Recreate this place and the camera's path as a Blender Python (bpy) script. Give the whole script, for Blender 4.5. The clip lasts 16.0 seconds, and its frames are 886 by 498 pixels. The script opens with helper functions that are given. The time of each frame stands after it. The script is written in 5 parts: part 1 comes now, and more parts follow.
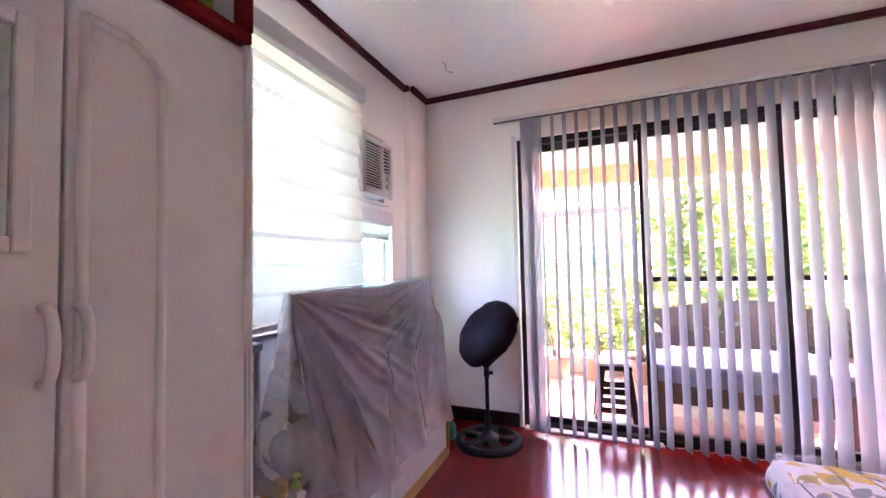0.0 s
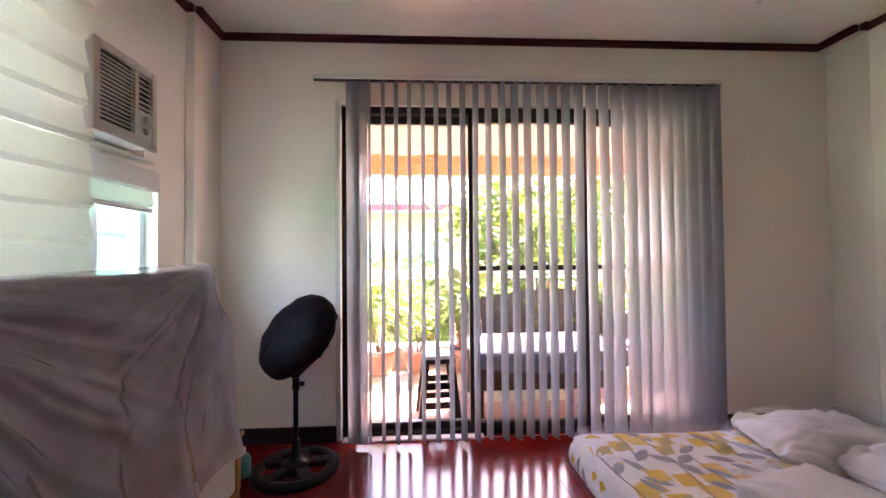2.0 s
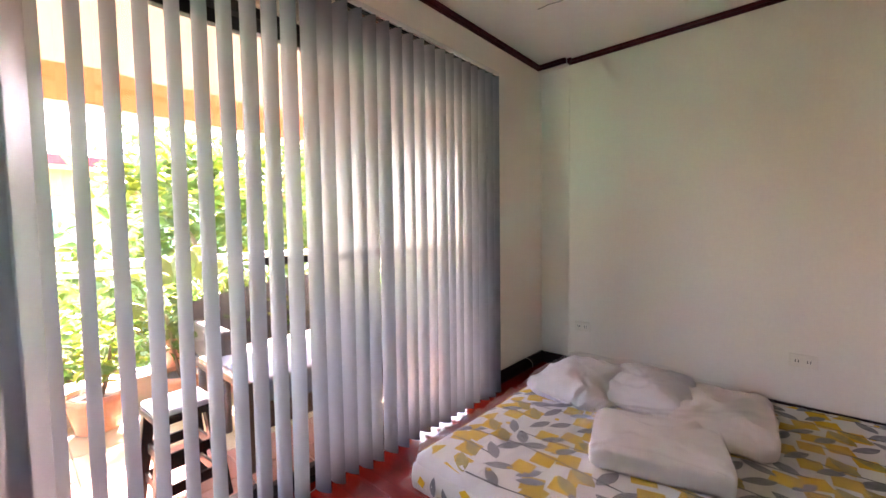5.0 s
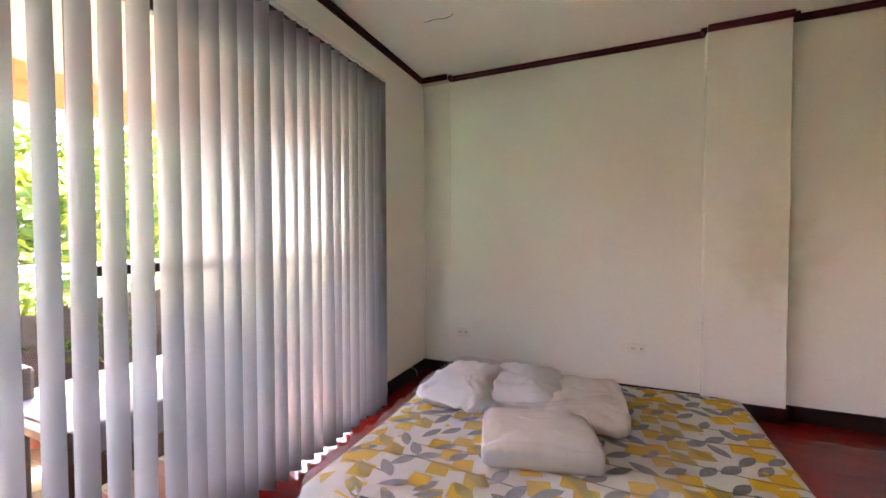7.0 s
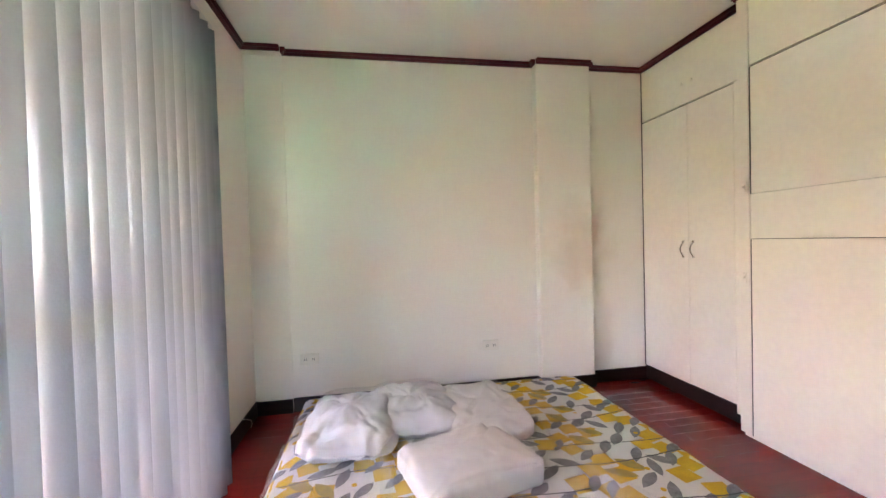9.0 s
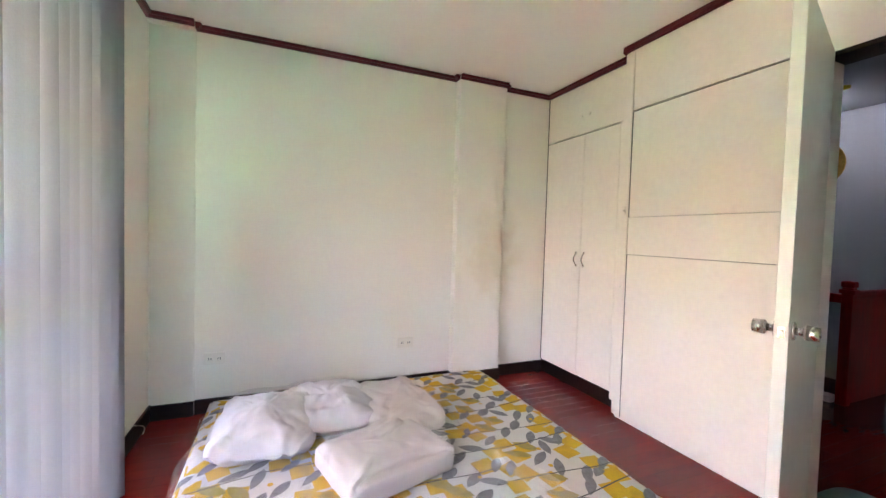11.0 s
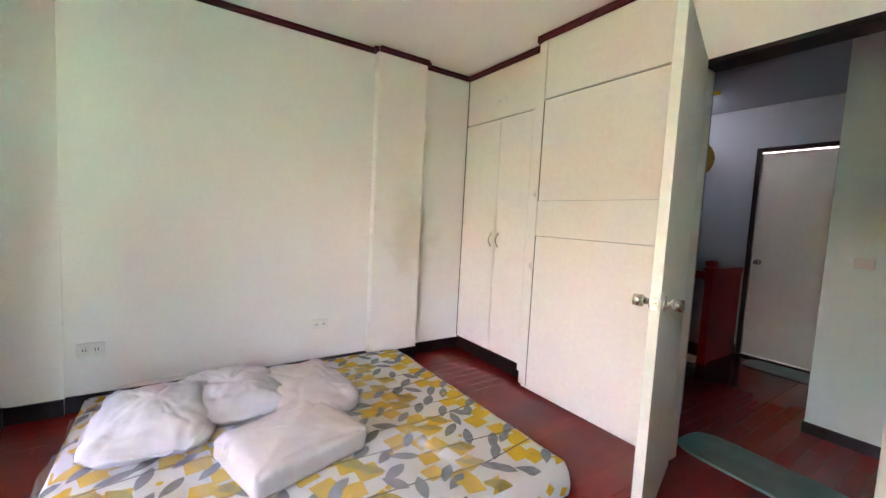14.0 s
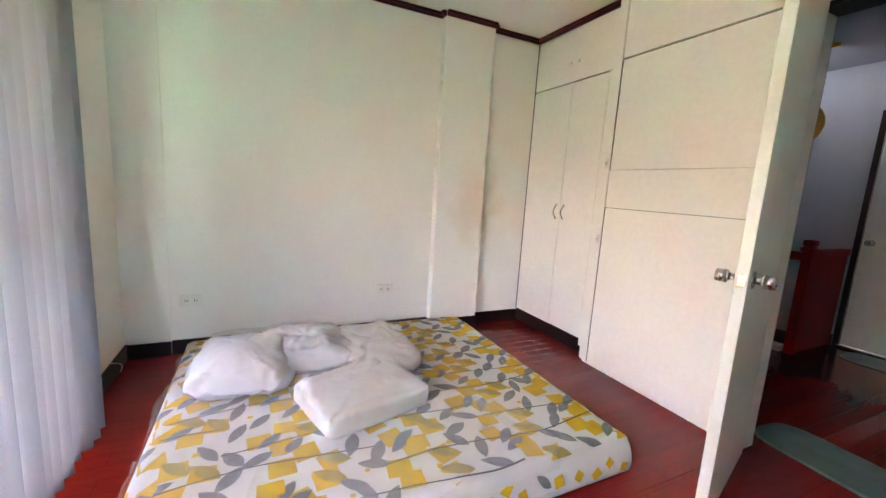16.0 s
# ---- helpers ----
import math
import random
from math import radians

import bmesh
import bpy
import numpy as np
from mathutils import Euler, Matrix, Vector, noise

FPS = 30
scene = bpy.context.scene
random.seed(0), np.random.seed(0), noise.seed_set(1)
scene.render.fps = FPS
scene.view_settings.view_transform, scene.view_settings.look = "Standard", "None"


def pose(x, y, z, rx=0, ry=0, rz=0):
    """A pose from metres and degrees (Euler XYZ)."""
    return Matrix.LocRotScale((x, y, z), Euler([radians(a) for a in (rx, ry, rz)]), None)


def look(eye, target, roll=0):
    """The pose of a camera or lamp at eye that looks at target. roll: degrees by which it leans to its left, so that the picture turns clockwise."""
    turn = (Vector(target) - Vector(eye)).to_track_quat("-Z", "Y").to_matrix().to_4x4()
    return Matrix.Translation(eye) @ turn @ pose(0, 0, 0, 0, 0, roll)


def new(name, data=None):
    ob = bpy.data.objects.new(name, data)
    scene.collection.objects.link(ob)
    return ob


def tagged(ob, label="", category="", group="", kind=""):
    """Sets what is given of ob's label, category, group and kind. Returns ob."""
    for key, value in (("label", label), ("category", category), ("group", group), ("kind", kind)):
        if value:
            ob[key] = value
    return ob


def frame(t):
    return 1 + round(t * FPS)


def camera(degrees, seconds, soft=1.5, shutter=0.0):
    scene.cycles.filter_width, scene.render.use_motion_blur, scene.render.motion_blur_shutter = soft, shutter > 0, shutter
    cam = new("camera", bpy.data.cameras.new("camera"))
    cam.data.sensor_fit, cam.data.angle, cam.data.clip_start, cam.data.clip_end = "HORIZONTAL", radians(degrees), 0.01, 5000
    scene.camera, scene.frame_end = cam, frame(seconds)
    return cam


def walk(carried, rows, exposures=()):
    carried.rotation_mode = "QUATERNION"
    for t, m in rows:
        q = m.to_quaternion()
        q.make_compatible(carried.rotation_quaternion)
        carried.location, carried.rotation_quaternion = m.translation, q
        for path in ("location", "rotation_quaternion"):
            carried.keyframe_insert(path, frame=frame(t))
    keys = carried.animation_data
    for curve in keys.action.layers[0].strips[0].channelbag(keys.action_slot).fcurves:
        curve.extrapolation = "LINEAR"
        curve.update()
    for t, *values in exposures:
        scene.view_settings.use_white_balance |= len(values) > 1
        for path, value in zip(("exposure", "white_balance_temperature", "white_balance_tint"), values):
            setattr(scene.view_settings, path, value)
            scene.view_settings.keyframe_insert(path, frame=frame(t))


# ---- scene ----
cam = camera(97.3, 16.0)
PATH = [
    (0, (0.077, 0.353, 1.212), (-0.683, 2.201, 1.299), -1.2),
    (0.5, (0.09, 0.389, 1.204), (-0.406, 2.326, 1.269), -0.1),
    (1, (0.066, 0.42, 1.18), (-0.187, 2.403, 1.233), -0.1),
    (1.5, (0.048, 0.521, 1.16), (0.006, 2.52, 1.202), -0.4),
    (2, (0.013, 0.761, 1.167), (0.116, 2.758, 1.211), -0.5),
    (2.5, (-0.036, 0.956, 1.183), (0.297, 2.928, 1.201), -0.4),
    (3, (-0.18, 1.124, 1.198), (0.547, 2.987, 1.166), -0.5),
    (3.5, (-0.296, 1.269, 1.232), (0.769, 2.96, 1.138), -1.1),
    (6, (-0.399, 1.726, 1.224), (1.234, 2.878, 1.152), -0.0),
    (6.5, (-0.377, 1.699, 1.213), (1.351, 2.703, 1.144), 0.3),
    (7, (-0.387, 1.742, 1.201), (1.45, 2.532, 1.147), -0.2),
    (7.5, (-0.327, 1.861, 1.212), (1.603, 2.382, 1.164), -1.3),
    (8, (-0.188, 2.047, 1.226), (1.799, 2.275, 1.198), -1.8),
    (8.5, (-0.123, 2.19, 1.21), (1.876, 2.141, 1.179), -1.9),
    (9, (-0.144, 2.426, 1.216), (1.826, 2.087, 1.174), -1.6),
    (11.5, (-0.244, 2.524, 1.28), (1.569, 1.682, 1.207), 2.2),
    (12, (-0.242, 2.511, 1.28), (1.519, 1.565, 1.208), 2.5),
    (12.5, (-0.243, 2.497, 1.277), (1.455, 1.444, 1.204), 2.9),
    (13, (-0.244, 2.487, 1.279), (1.398, 1.347, 1.207), 3.1),
    (13.5, (-0.245, 2.475, 1.276), (1.373, 1.303, 1.191), 3.0),
    (14, (-0.246, 2.478, 1.273), (1.406, 1.361, 1.116), 2.9),
    (14.5, (-0.25, 2.491, 1.261), (1.445, 1.462, 1.0), 3.1),
    (15, (-0.251, 2.497, 1.247), (1.478, 1.551, 0.909), 3.3),
    (15.5, (-0.251, 2.497, 1.246), (1.508, 1.613, 0.894), 3.4),
    (16, (-0.243, 2.506, 1.241), (1.538, 1.651, 0.935), 3.5),
]
walk(cam, [(t, look(eye, target, roll)) for t, eye, target, roll in PATH],
     exposures=[(0, 6.75, 7000, 66), (0.5, 6.1, 7400, 58), (1.0, 6.0, 7600, 53), (1.5, 6.0, 7900, 55), (2.5, 6.15, 8100, 51), (3.5, 6.2, 8200, 43), (7, 6.35, 8250, 41), (9, 6.9, 7700, 34), (11.5, 7.1, 7300, 32), (16, 7.05, 7300, 31)])

# ---- world, sun and exposure ----
world = bpy.data.worlds.new("sky")
scene.world = world
world.use_nodes = True
_wn = world.node_tree.nodes
_sky = _wn.new("ShaderNodeTexSky")
_sky.sky_type, _sky.sun_disc = "NISHITA", False
SUN_EL, SUN_AZ = radians(49), radians(28)  # height, and turn from straight ahead (+y), to the right
_sky.sun_elevation, _sky.sun_rotation = SUN_EL, SUN_AZ
_wn["Background"].inputs[1].default_value = 0.075
world.node_tree.links.new(_sky.outputs[0], _wn["Background"].inputs[0])
sun = new("sun", bpy.data.lights.new("sun", "SUN"))
sun.data.energy, sun.data.angle, sun.data.color = 4.2, radians(10), (1.0, 0.98, 0.95)
_dirn = Vector((math.sin(SUN_AZ) * math.cos(SUN_EL), math.cos(SUN_AZ) * math.cos(SUN_EL), math.sin(SUN_EL)))
sun.matrix_world = look(_dirn * 40, (0, 0, 0))


# ---- materials ----
def material(name, colour, rough=0.6, metal=0.0, vary=0.06, scale=3.0, fine=60.0, bump=0.05, stain=None, stain_amount=0.0,
             spec=0.5, stretch=(1, 1, 1), coat=0.0, rough_vary=0.12, random=0.0):
    m = bpy.data.materials.new(name)
    m.use_nodes = True
    n, link = m.node_tree.nodes, m.node_tree.links.new
    b = n["Principled BSDF"]
    b.inputs["Metallic"].default_value = metal
    b.inputs["Specular IOR Level"].default_value = spec
    b.inputs["Coat Weight"].default_value = coat
    b.inputs["Coat Roughness"].default_value = 0.1
    co = n.new("ShaderNodeTexCoord")
    mp = n.new("ShaderNodeMapping")
    mp.inputs["Scale"].default_value = stretch
    link(co.outputs["Object"], mp.inputs[0])
    big, small = n.new("ShaderNodeTexNoise"), n.new("ShaderNodeTexNoise")
    big.inputs["Scale"].default_value, small.inputs["Scale"].default_value = scale, fine
    big.inputs["Detail"].default_value, small.inputs["Detail"].default_value = 5, 3
    link(mp.outputs[0], big.inputs["Vector"])
    link(mp.outputs[0], small.inputs["Vector"])
    add = n.new("ShaderNodeMath")
    add.operation = "ADD"
    link(big.outputs["Fac"], add.inputs[0])
    link(small.outputs["Fac"], add.inputs[1])
    ramp = n.new("ShaderNodeMapRange")
    ramp.inputs["From Min"].default_value, ramp.inputs["From Max"].default_value = 0.6, 1.4
    ramp.inputs["To Min"].default_value, ramp.inputs["To Max"].default_value = 1 - vary * 2, 1 + vary
    link(add.outputs[0], ramp.inputs["Value"])
    mul = n.new("ShaderNodeMix")
    mul.data_type, mul.blend_type = "RGBA", "MULTIPLY"
    mul.inputs[0].default_value = 1.0
    mul.inputs[6].default_value = (*colour, 1)
    link(ramp.outputs[0], mul.inputs[7])
    out = mul.outputs[2]
    if stain:
        sm = n.new("ShaderNodeTexNoise")
        sm.inputs["Scale"].default_value, sm.inputs["Detail"].default_value = scale * 0.7, 6
        link(co.outputs["Object"], sm.inputs["Vector"])
        sr = n.new("ShaderNodeMapRange")
        sr.inputs["From Min"].default_value, sr.inputs["From Max"].default_value = 0.52, 0.75
        sr.inputs["To Max"].default_value = stain_amount
        link(sm.outputs["Fac"], sr.inputs["Value"])
        mx = n.new("ShaderNodeMix")
        mx.data_type = "RGBA"
        link(sr.outputs[0], mx.inputs[0])
        link(out, mx.inputs[6])
        mx.inputs[7].default_value = (*stain, 1)
        out = mx.outputs[2]
    if random:
        oi = n.new("ShaderNodeObjectInfo")
        rr = n.new("ShaderNodeMapRange")
        rr.inputs["To Min"].default_value, rr.inputs["To Max"].default_value = 1 - random, 1 + random
        link(oi.outputs["Random"], rr.inputs["Value"])
        m2 = n.new("ShaderNodeMix")
        m2.data_type, m2.blend_type = "RGBA", "MULTIPLY"
        m2.inputs[0].default_value = 1.0
        link(out, m2.inputs[6])
        link(rr.outputs[0], m2.inputs[7])
        out = m2.outputs[2]
    link(out, b.inputs["Base Color"])
    rg = n.new("ShaderNodeMapRange")
    rg.inputs["To Min"].default_value, rg.inputs["To Max"].default_value = max(0.02, rough - rough_vary), min(1, rough + rough_vary)
    link(big.outputs["Fac"], rg.inputs["Value"])
    link(rg.outputs[0], b.inputs["Roughness"])
    if bump:
        bp = n.new("ShaderNodeBump")
        bp.inputs["Strength"].default_value, bp.inputs["Distance"].default_value = bump, 0.01
        link(add.outputs[0], bp.inputs["Height"])
        link(bp.outputs[0], b.inputs["Normal"])
    return m


def translucent(name, colour, amount, rough=0.7, scale=40.0, bump=0.05, vary=0.05):
    """Thin cloth or plastic that lets light through."""
    m = material(name, colour, rough, 0, vary, 3.0, scale, bump)
    n, link = m.node_tree.nodes, m.node_tree.links.new
    t = n.new("ShaderNodeBsdfTranslucent")
    t.inputs[0].default_value = (*colour, 1)
    mix = n.new("ShaderNodeMixShader")
    mix.inputs[0].default_value = amount
    link(n["Principled BSDF"].outputs[0], mix.inputs[1])
    link(t.outputs[0], mix.inputs[2])
    link(mix.outputs[0], n["Material Output"].inputs["Surface"])
    return m


def vane_cloth(name, colour):
    """Woven blind cloth: glows against the light and dimly shows what stands close behind it."""
    m = translucent(name, colour, 0.46, 0.75, 160.0, 0.06)
    n, link = m.node_tree.nodes, m.node_tree.links.new
    first = n["Material Output"].inputs["Surface"].links[0].from_socket
    r = n.new("ShaderNodeBsdfRefraction")
    r.inputs["Color"].default_value = (0.72, 0.79, 0.88, 1)
    r.inputs["Roughness"].default_value, r.inputs["IOR"].default_value = 0.60, 1.33
    mix = n.new("ShaderNodeMixShader")
    mix.inputs[0].default_value = 0.055
    link(first, mix.inputs[1])
    link(r.outputs[0], mix.inputs[2])
    link(mix.outputs[0], n["Material Output"].inputs["Surface"])
    return m


def film(name, clear, colour=(0.9, 0.9, 0.92), rough=0.12, haze=0.5, tint=(1, 1, 1), folds=9.0, bump=0.6):
    """Clear plastic sheet: partly see-through, partly glossy, with a milky haze that follows its creases."""
    m = bpy.data.materials.new(name)
    m.use_nodes = True
    n, link = m.node_tree.nodes, m.node_tree.links.new
    b = n["Principled BSDF"]
    b.inputs["Base Color"].default_value = (*colour, 1)
    b.inputs["Roughness"].default_value = rough
    tr = n.new("ShaderNodeBsdfTransparent")
    tr.inputs[0].default_value = (*tint, 1)
    co, noi = n.new("ShaderNodeTexCoord"), n.new("ShaderNodeTexNoise")
    noi.inputs["Scale"].default_value, noi.inputs["Detail"].default_value = folds, 6
    noi.inputs["Distortion"].default_value = 1.2
    link(co.outputs["Object"], noi.inputs["Vector"])
    rg = n.new("ShaderNodeMapRange")
    rg.inputs["From Min"].default_value, rg.inputs["From Max"].default_value = 0.4, 0.75
    rg.inputs["To Min"].default_value, rg.inputs["To Max"].default_value = 1 - clear, 1 - clear + haze
    link(noi.outputs["Fac"], rg.inputs["Value"])
    bp = n.new("ShaderNodeBump")
    bp.inputs["Strength"].default_value, bp.inputs["Distance"].default_value = bump, 0.02
    link(noi.outputs["Fac"], bp.inputs["Height"])
    link(bp.outputs[0], b.inputs["Normal"])
    mix = n.new("ShaderNodeMixShader")
    link(rg.outputs[0], mix.inputs[0])
    link(tr.outputs[0], mix.inputs[1])
    link(b.outputs[0], mix.inputs[2])
    link(mix.outputs[0], n["Material Output"].inputs["Surface"])
    return m


def glow(name, colour, strength):
    m = bpy.data.materials.new(name)
    m.use_nodes = True
    b = m.node_tree.nodes["Principled BSDF"]
    b.inputs["Base Color"].default_value = (*colour, 1)
    b.inputs["Emission Color"].default_value = (*colour, 1)
    b.inputs["Emission Strength"].default_value = strength
    return m


def wall_paint(name, colour, spots=()):
    """Painted plaster; spots: (x, y, z, radius, height) of damp stains."""
    m = material(name, colour, 0.62, 0, 0.018, 1.1, 55.0, 0.018, (colour[0] * 0.90, colour[1] * 0.87, colour[2] * 0.80), 0.16)
    n, link = m.node_tree.nodes, m.node_tree.links.new
    b = n["Principled BSDF"]
    out = b.inputs["Base Color"].links[0].from_socket
    for x, y, z, r, hgt in spots:
        co = n.new("ShaderNodeTexCoord")
        mp = n.new("ShaderNodeMapping")
        mp.inputs["Location"].default_value = (-x / r, -y / r, -z / hgt)
        mp.inputs["Scale"].default_value = (1 / r, 1 / r, 1 / hgt)
        link(co.outputs["Object"], mp.inputs[0])
        ln = n.new("ShaderNodeVectorMath")
        ln.operation = "LENGTH"
        link(mp.outputs[0], ln.inputs[0])
        no = n.new("ShaderNodeTexNoise")
        no.inputs["Scale"].default_value, no.inputs["Detail"].default_value = 6, 6
        link(co.outputs["Object"], no.inputs["Vector"])
        ad = n.new("ShaderNodeMath")
        ad.operation = "MULTIPLY_ADD"
        ad.inputs[1].default_value = 1.3
        link(no.outputs["Fac"], ad.inputs[0])
        link(ln.outputs["Value"], ad.inputs[2])
        rr = n.new("ShaderNodeMapRange")
        rr.interpolation_type = "SMOOTHSTEP"
        rr.inputs["From Min"].default_value, rr.inputs["From Max"].default_value = 0.75, 1.75
        rr.inputs["To Min"].default_value, rr.inputs["To Max"].default_value = 0.42, 0.0
        link(ad.outputs[0], rr.inputs["Value"])
        mx = n.new("ShaderNodeMix")
        mx.data_type = "RGBA"
        link(rr.outputs[0], mx.inputs[0])
        link(out, mx.inputs[6])
        mx.inputs[7].default_value = (0.60, 0.47, 0.30, 1)
        out = mx.outputs[2]
    link(out, b.inputs["Base Color"])
    return m


WALL = wall_paint("wall_paint", (0.88, 0.83, 0.765), [(2.77, 0.75, 1.12, 0.36, 0.46)])
# The hallway's dimness is put into this darker wall and ceiling colour.
HALL_DIM = wall_paint("hall_wall_dimmed", (0.33, 0.36, 0.40))
# Paler, cooler copy: light from the bedroom is put into this wall's colour.
HALL_LIT = wall_paint("hall_wall_lit", (0.72, 0.86, 0.84))
CEIL = wall_paint("ceiling_paint", (0.90, 0.88, 0.85))
CAB = material("cabinet_paint", (0.88, 0.825, 0.76), 0.38, 0, 0.03, 1.5, 30, 0.02, (0.76, 0.68, 0.58), 0.15)
WARD = material("wardrobe_paint", (0.87, 0.84, 0.82), 0.35, 0, 0.03, 1.5, 30, 0.02)
DOOR = material("door_paint", (0.78, 0.77, 0.70), 0.4, 0, 0.03, 1.2, 25, 0.02, (0.70, 0.60, 0.40), 0.25)
TRIM = material("dark_stained_trim", (0.115, 0.009, 0.015), 0.5, 0, 0.25, 8, 60, 0.05, spec=0.25, stretch=(1, 1, 6))
BASE = material("dark_baseboard", (0.020, 0.006, 0.006), 0.45, 0, 0.25, 8, 60, 0.05, spec=0.3)
def plank_floor(name, colour, worn):
    """Red waxed boards that run along y: each board has its own tone, with narrow joints and scuffed patches."""
    m = material(name, colour, 0.15, 0, 0.12, 2.6, 30, 0.02, worn, 0.4, spec=0.32, stretch=(1, 0.25, 1), rough_vary=0.08)
    n, link = m.node_tree.nodes, m.node_tree.links.new
    b = n["Principled BSDF"]
    first = b.inputs["Base Color"].links[0].from_socket
    co, mp, br = n.new("ShaderNodeTexCoord"), n.new("ShaderNodeMapping"), n.new("ShaderNodeTexBrick")
    mp.inputs["Rotation"].default_value = (0, 0, math.pi / 2)
    link(co.outputs["Object"], mp.inputs[0])
    link(mp.outputs[0], br.inputs["Vector"])
    br.offset, br.squash = 0.37, 1.0
    for socket, value in (("Scale", 1.0), ("Mortar Size", 0.0012), ("Mortar Smooth", 0.3), ("Bias", 0.0), ("Brick Width", 0.62), ("Row Height", 0.088)):
        br.inputs[socket].default_value = value
    br.inputs["Color1"].default_value = (0.90, 0.90, 0.90, 1)
    br.inputs["Color2"].default_value = (1.07, 1.07, 1.07, 1)
    br.inputs["Mortar"].default_value = (0.55, 0.55, 0.55, 1)
    mul = n.new("ShaderNodeMix")
    mul.data_type, mul.blend_type = "RGBA", "MULTIPLY"
    mul.inputs[0].default_value = 1.0
    link(first, mul.inputs[6])
    link(br.outputs["Color"], mul.inputs[7])
    link(mul.outputs[2], b.inputs["Base Color"])
    bump = n.new("ShaderNodeBump")
    bump.invert = True
    bump.inputs["Strength"].default_value, bump.inputs["Distance"].default_value = 0.05, 0.002
    link(br.outputs["Fac"], bump.inputs["Height"])
    link(b.inputs["Normal"].links[0].from_socket, bump.inputs["Normal"])
    link(bump.outputs[0], b.inputs["Normal"])
    return m


FLOOR = plank_floor("red_waxed_boards", (0.21, 0.013, 0.008), (0.10, 0.016, 0.008))
REDWOOD = material("red_stained_wood", (0.30, 0.010, 0.008), 0.6, 0, 0.2, 5, 40, 0.05, spec=0.15, stretch=(1, 1, 0.2))
ALU = material("black_aluminium", (0.012, 0.011, 0.012), 0.35, 0.0, 0.1, 5, 60, 0.01)
WHITE_ALU = material("white_window_frame", (0.75, 0.78, 0.78), 0.4, 0, 0.04, 4, 60, 0.01)
SLAT = vane_cloth("blind_vane_cloth", (0.22, 0.24, 0.27))
SHADE = translucent("sheer_shade_cloth", (0.79, 0.76, 0.65), 0.088, 0.8, 160.0, 0.05)
SHADE_B = translucent("dense_shade_cloth", (0.75, 0.71, 0.59), 0.072, 0.8, 160.0, 0.05)
RAIL = material("white_rail", (0.72, 0.71, 0.69), 0.4, 0, 0.04, 5, 80, 0.01)
PLASTIC_W = material("white_plastic", (0.74, 0.73, 0.70), 0.4, 0, 0.04, 5, 80, 0.02)
PLASTIC_D = material("dark_slot", (0.03, 0.03, 0.03), 0.5, 0, 0.1, 5, 80, 0.02)
BLACK = material("black_plastic", (0.008, 0.007, 0.008), 0.45, 0, 0.15, 5, 80, 0.03, spec=0.3)
BAG = material("black_bag", (0.024, 0.007, 0.010), 0.6, 0, 0.3, 11, 30, 0.25, spec=0.14)
STEEL = material("brushed_steel", (0.62, 0.60, 0.57), 0.25, 1.0, 0.08, 10, 120, 0.02, stretch=(1, 8, 1))
SHEET = material("white_bed_sheet", (0.60, 0.585, 0.55), 0.85, 0, 0.05, 5, 260, 0.12)
PRINT_Y = material("yellow_print", (0.60, 0.355, 0.006), 0.85, 0, 0.16, 14, 220, 0.08)
PRINT_G = material("grey_print", (0.20, 0.20, 0.21), 0.85, 0, 0.3, 30, 220, 0.08)
PRINT_D = material("olive_print", (0.36, 0.28, 0.06), 0.85, 0, 0.3, 30, 220, 0.08)
PRINT_L = material("dark_line_print", (0.065, 0.065, 0.07), 0.85, 0, 0.2, 20, 220, 0.05)
PILLOW = material("white_pillow_cloth", (0.57, 0.56, 0.57), 0.8, 0, 0.04, 6, 16, 0.55)
QUILT = material("cream_quilt_cloth", (0.56, 0.51, 0.475), 0.7, 0, 0.05, 6, 18, 0.5)
FILM = film("clear_bed_film", 0.94, haze=0.14, rough=0.10, folds=7.0, bump=0.16)
DRAPE = film("milky_dust_film", 0.54, (0.58, 0.575, 0.65), 0.14, 0.12, folds=5.0, bump=0.14)
FLAP = film("clear_flap_film", 0.66, (0.62, 0.61, 0.63), 0.18, 0.25, folds=6.0, bump=0.3)
PANEL_G = material("grey_panel_cloth", (0.125, 0.12, 0.15), 0.55, 0, 0.12, 3, 120, 0.05)
CARTON = material("brown_carton", (0.42, 0.25, 0.11), 0.7, 0, 0.12, 4, 80, 0.05)
ORANGE_WOOD = material("orange_varnished_wood", (0.55, 0.24, 0.035), 0.35, 0, 0.2, 4, 30, 0.04, stretch=(1, 0.15, 1))
GREY_PAINT = material("grey_desk_paint", (0.46, 0.48, 0.50), 0.45, 0, 0.05, 3, 60, 0.02)
TEAL = material("teal_plastic", (0.01, 0.22, 0.17), 0.35, 0, 0.08, 5, 60, 0.02)
LIME = material("lime_plastic", (0.28, 0.50, 0.03), 0.35, 0, 0.05, 5, 60, 0.01)
LABEL_B = material("blue_label", (0.03, 0.12, 0.30), 0.4, 0, 0.05, 5, 60, 0.0)
MAT_CLOTH = material("sage_green_mat", (0.17, 0.24, 0.21), 0.9, 0, 0.2, 6, 260, 0.4)
STRAW = material("yellow_straw", (0.80, 0.44, 0.11), 0.8, 0, 0.2, 8, 90, 0.2)
REDCLOTH = material("red_ribbon", (0.5, 0.02, 0.03), 0.6, 0, 0.1, 8, 90, 0.05)
TERRA = material("terracotta", (0.48, 0.20, 0.13), 0.7, 0, 0.15, 5, 50, 0.08)
SOIL = material("potting_soil", (0.06, 0.04, 0.03), 0.95, 0, 0.3, 20, 90, 0.4)
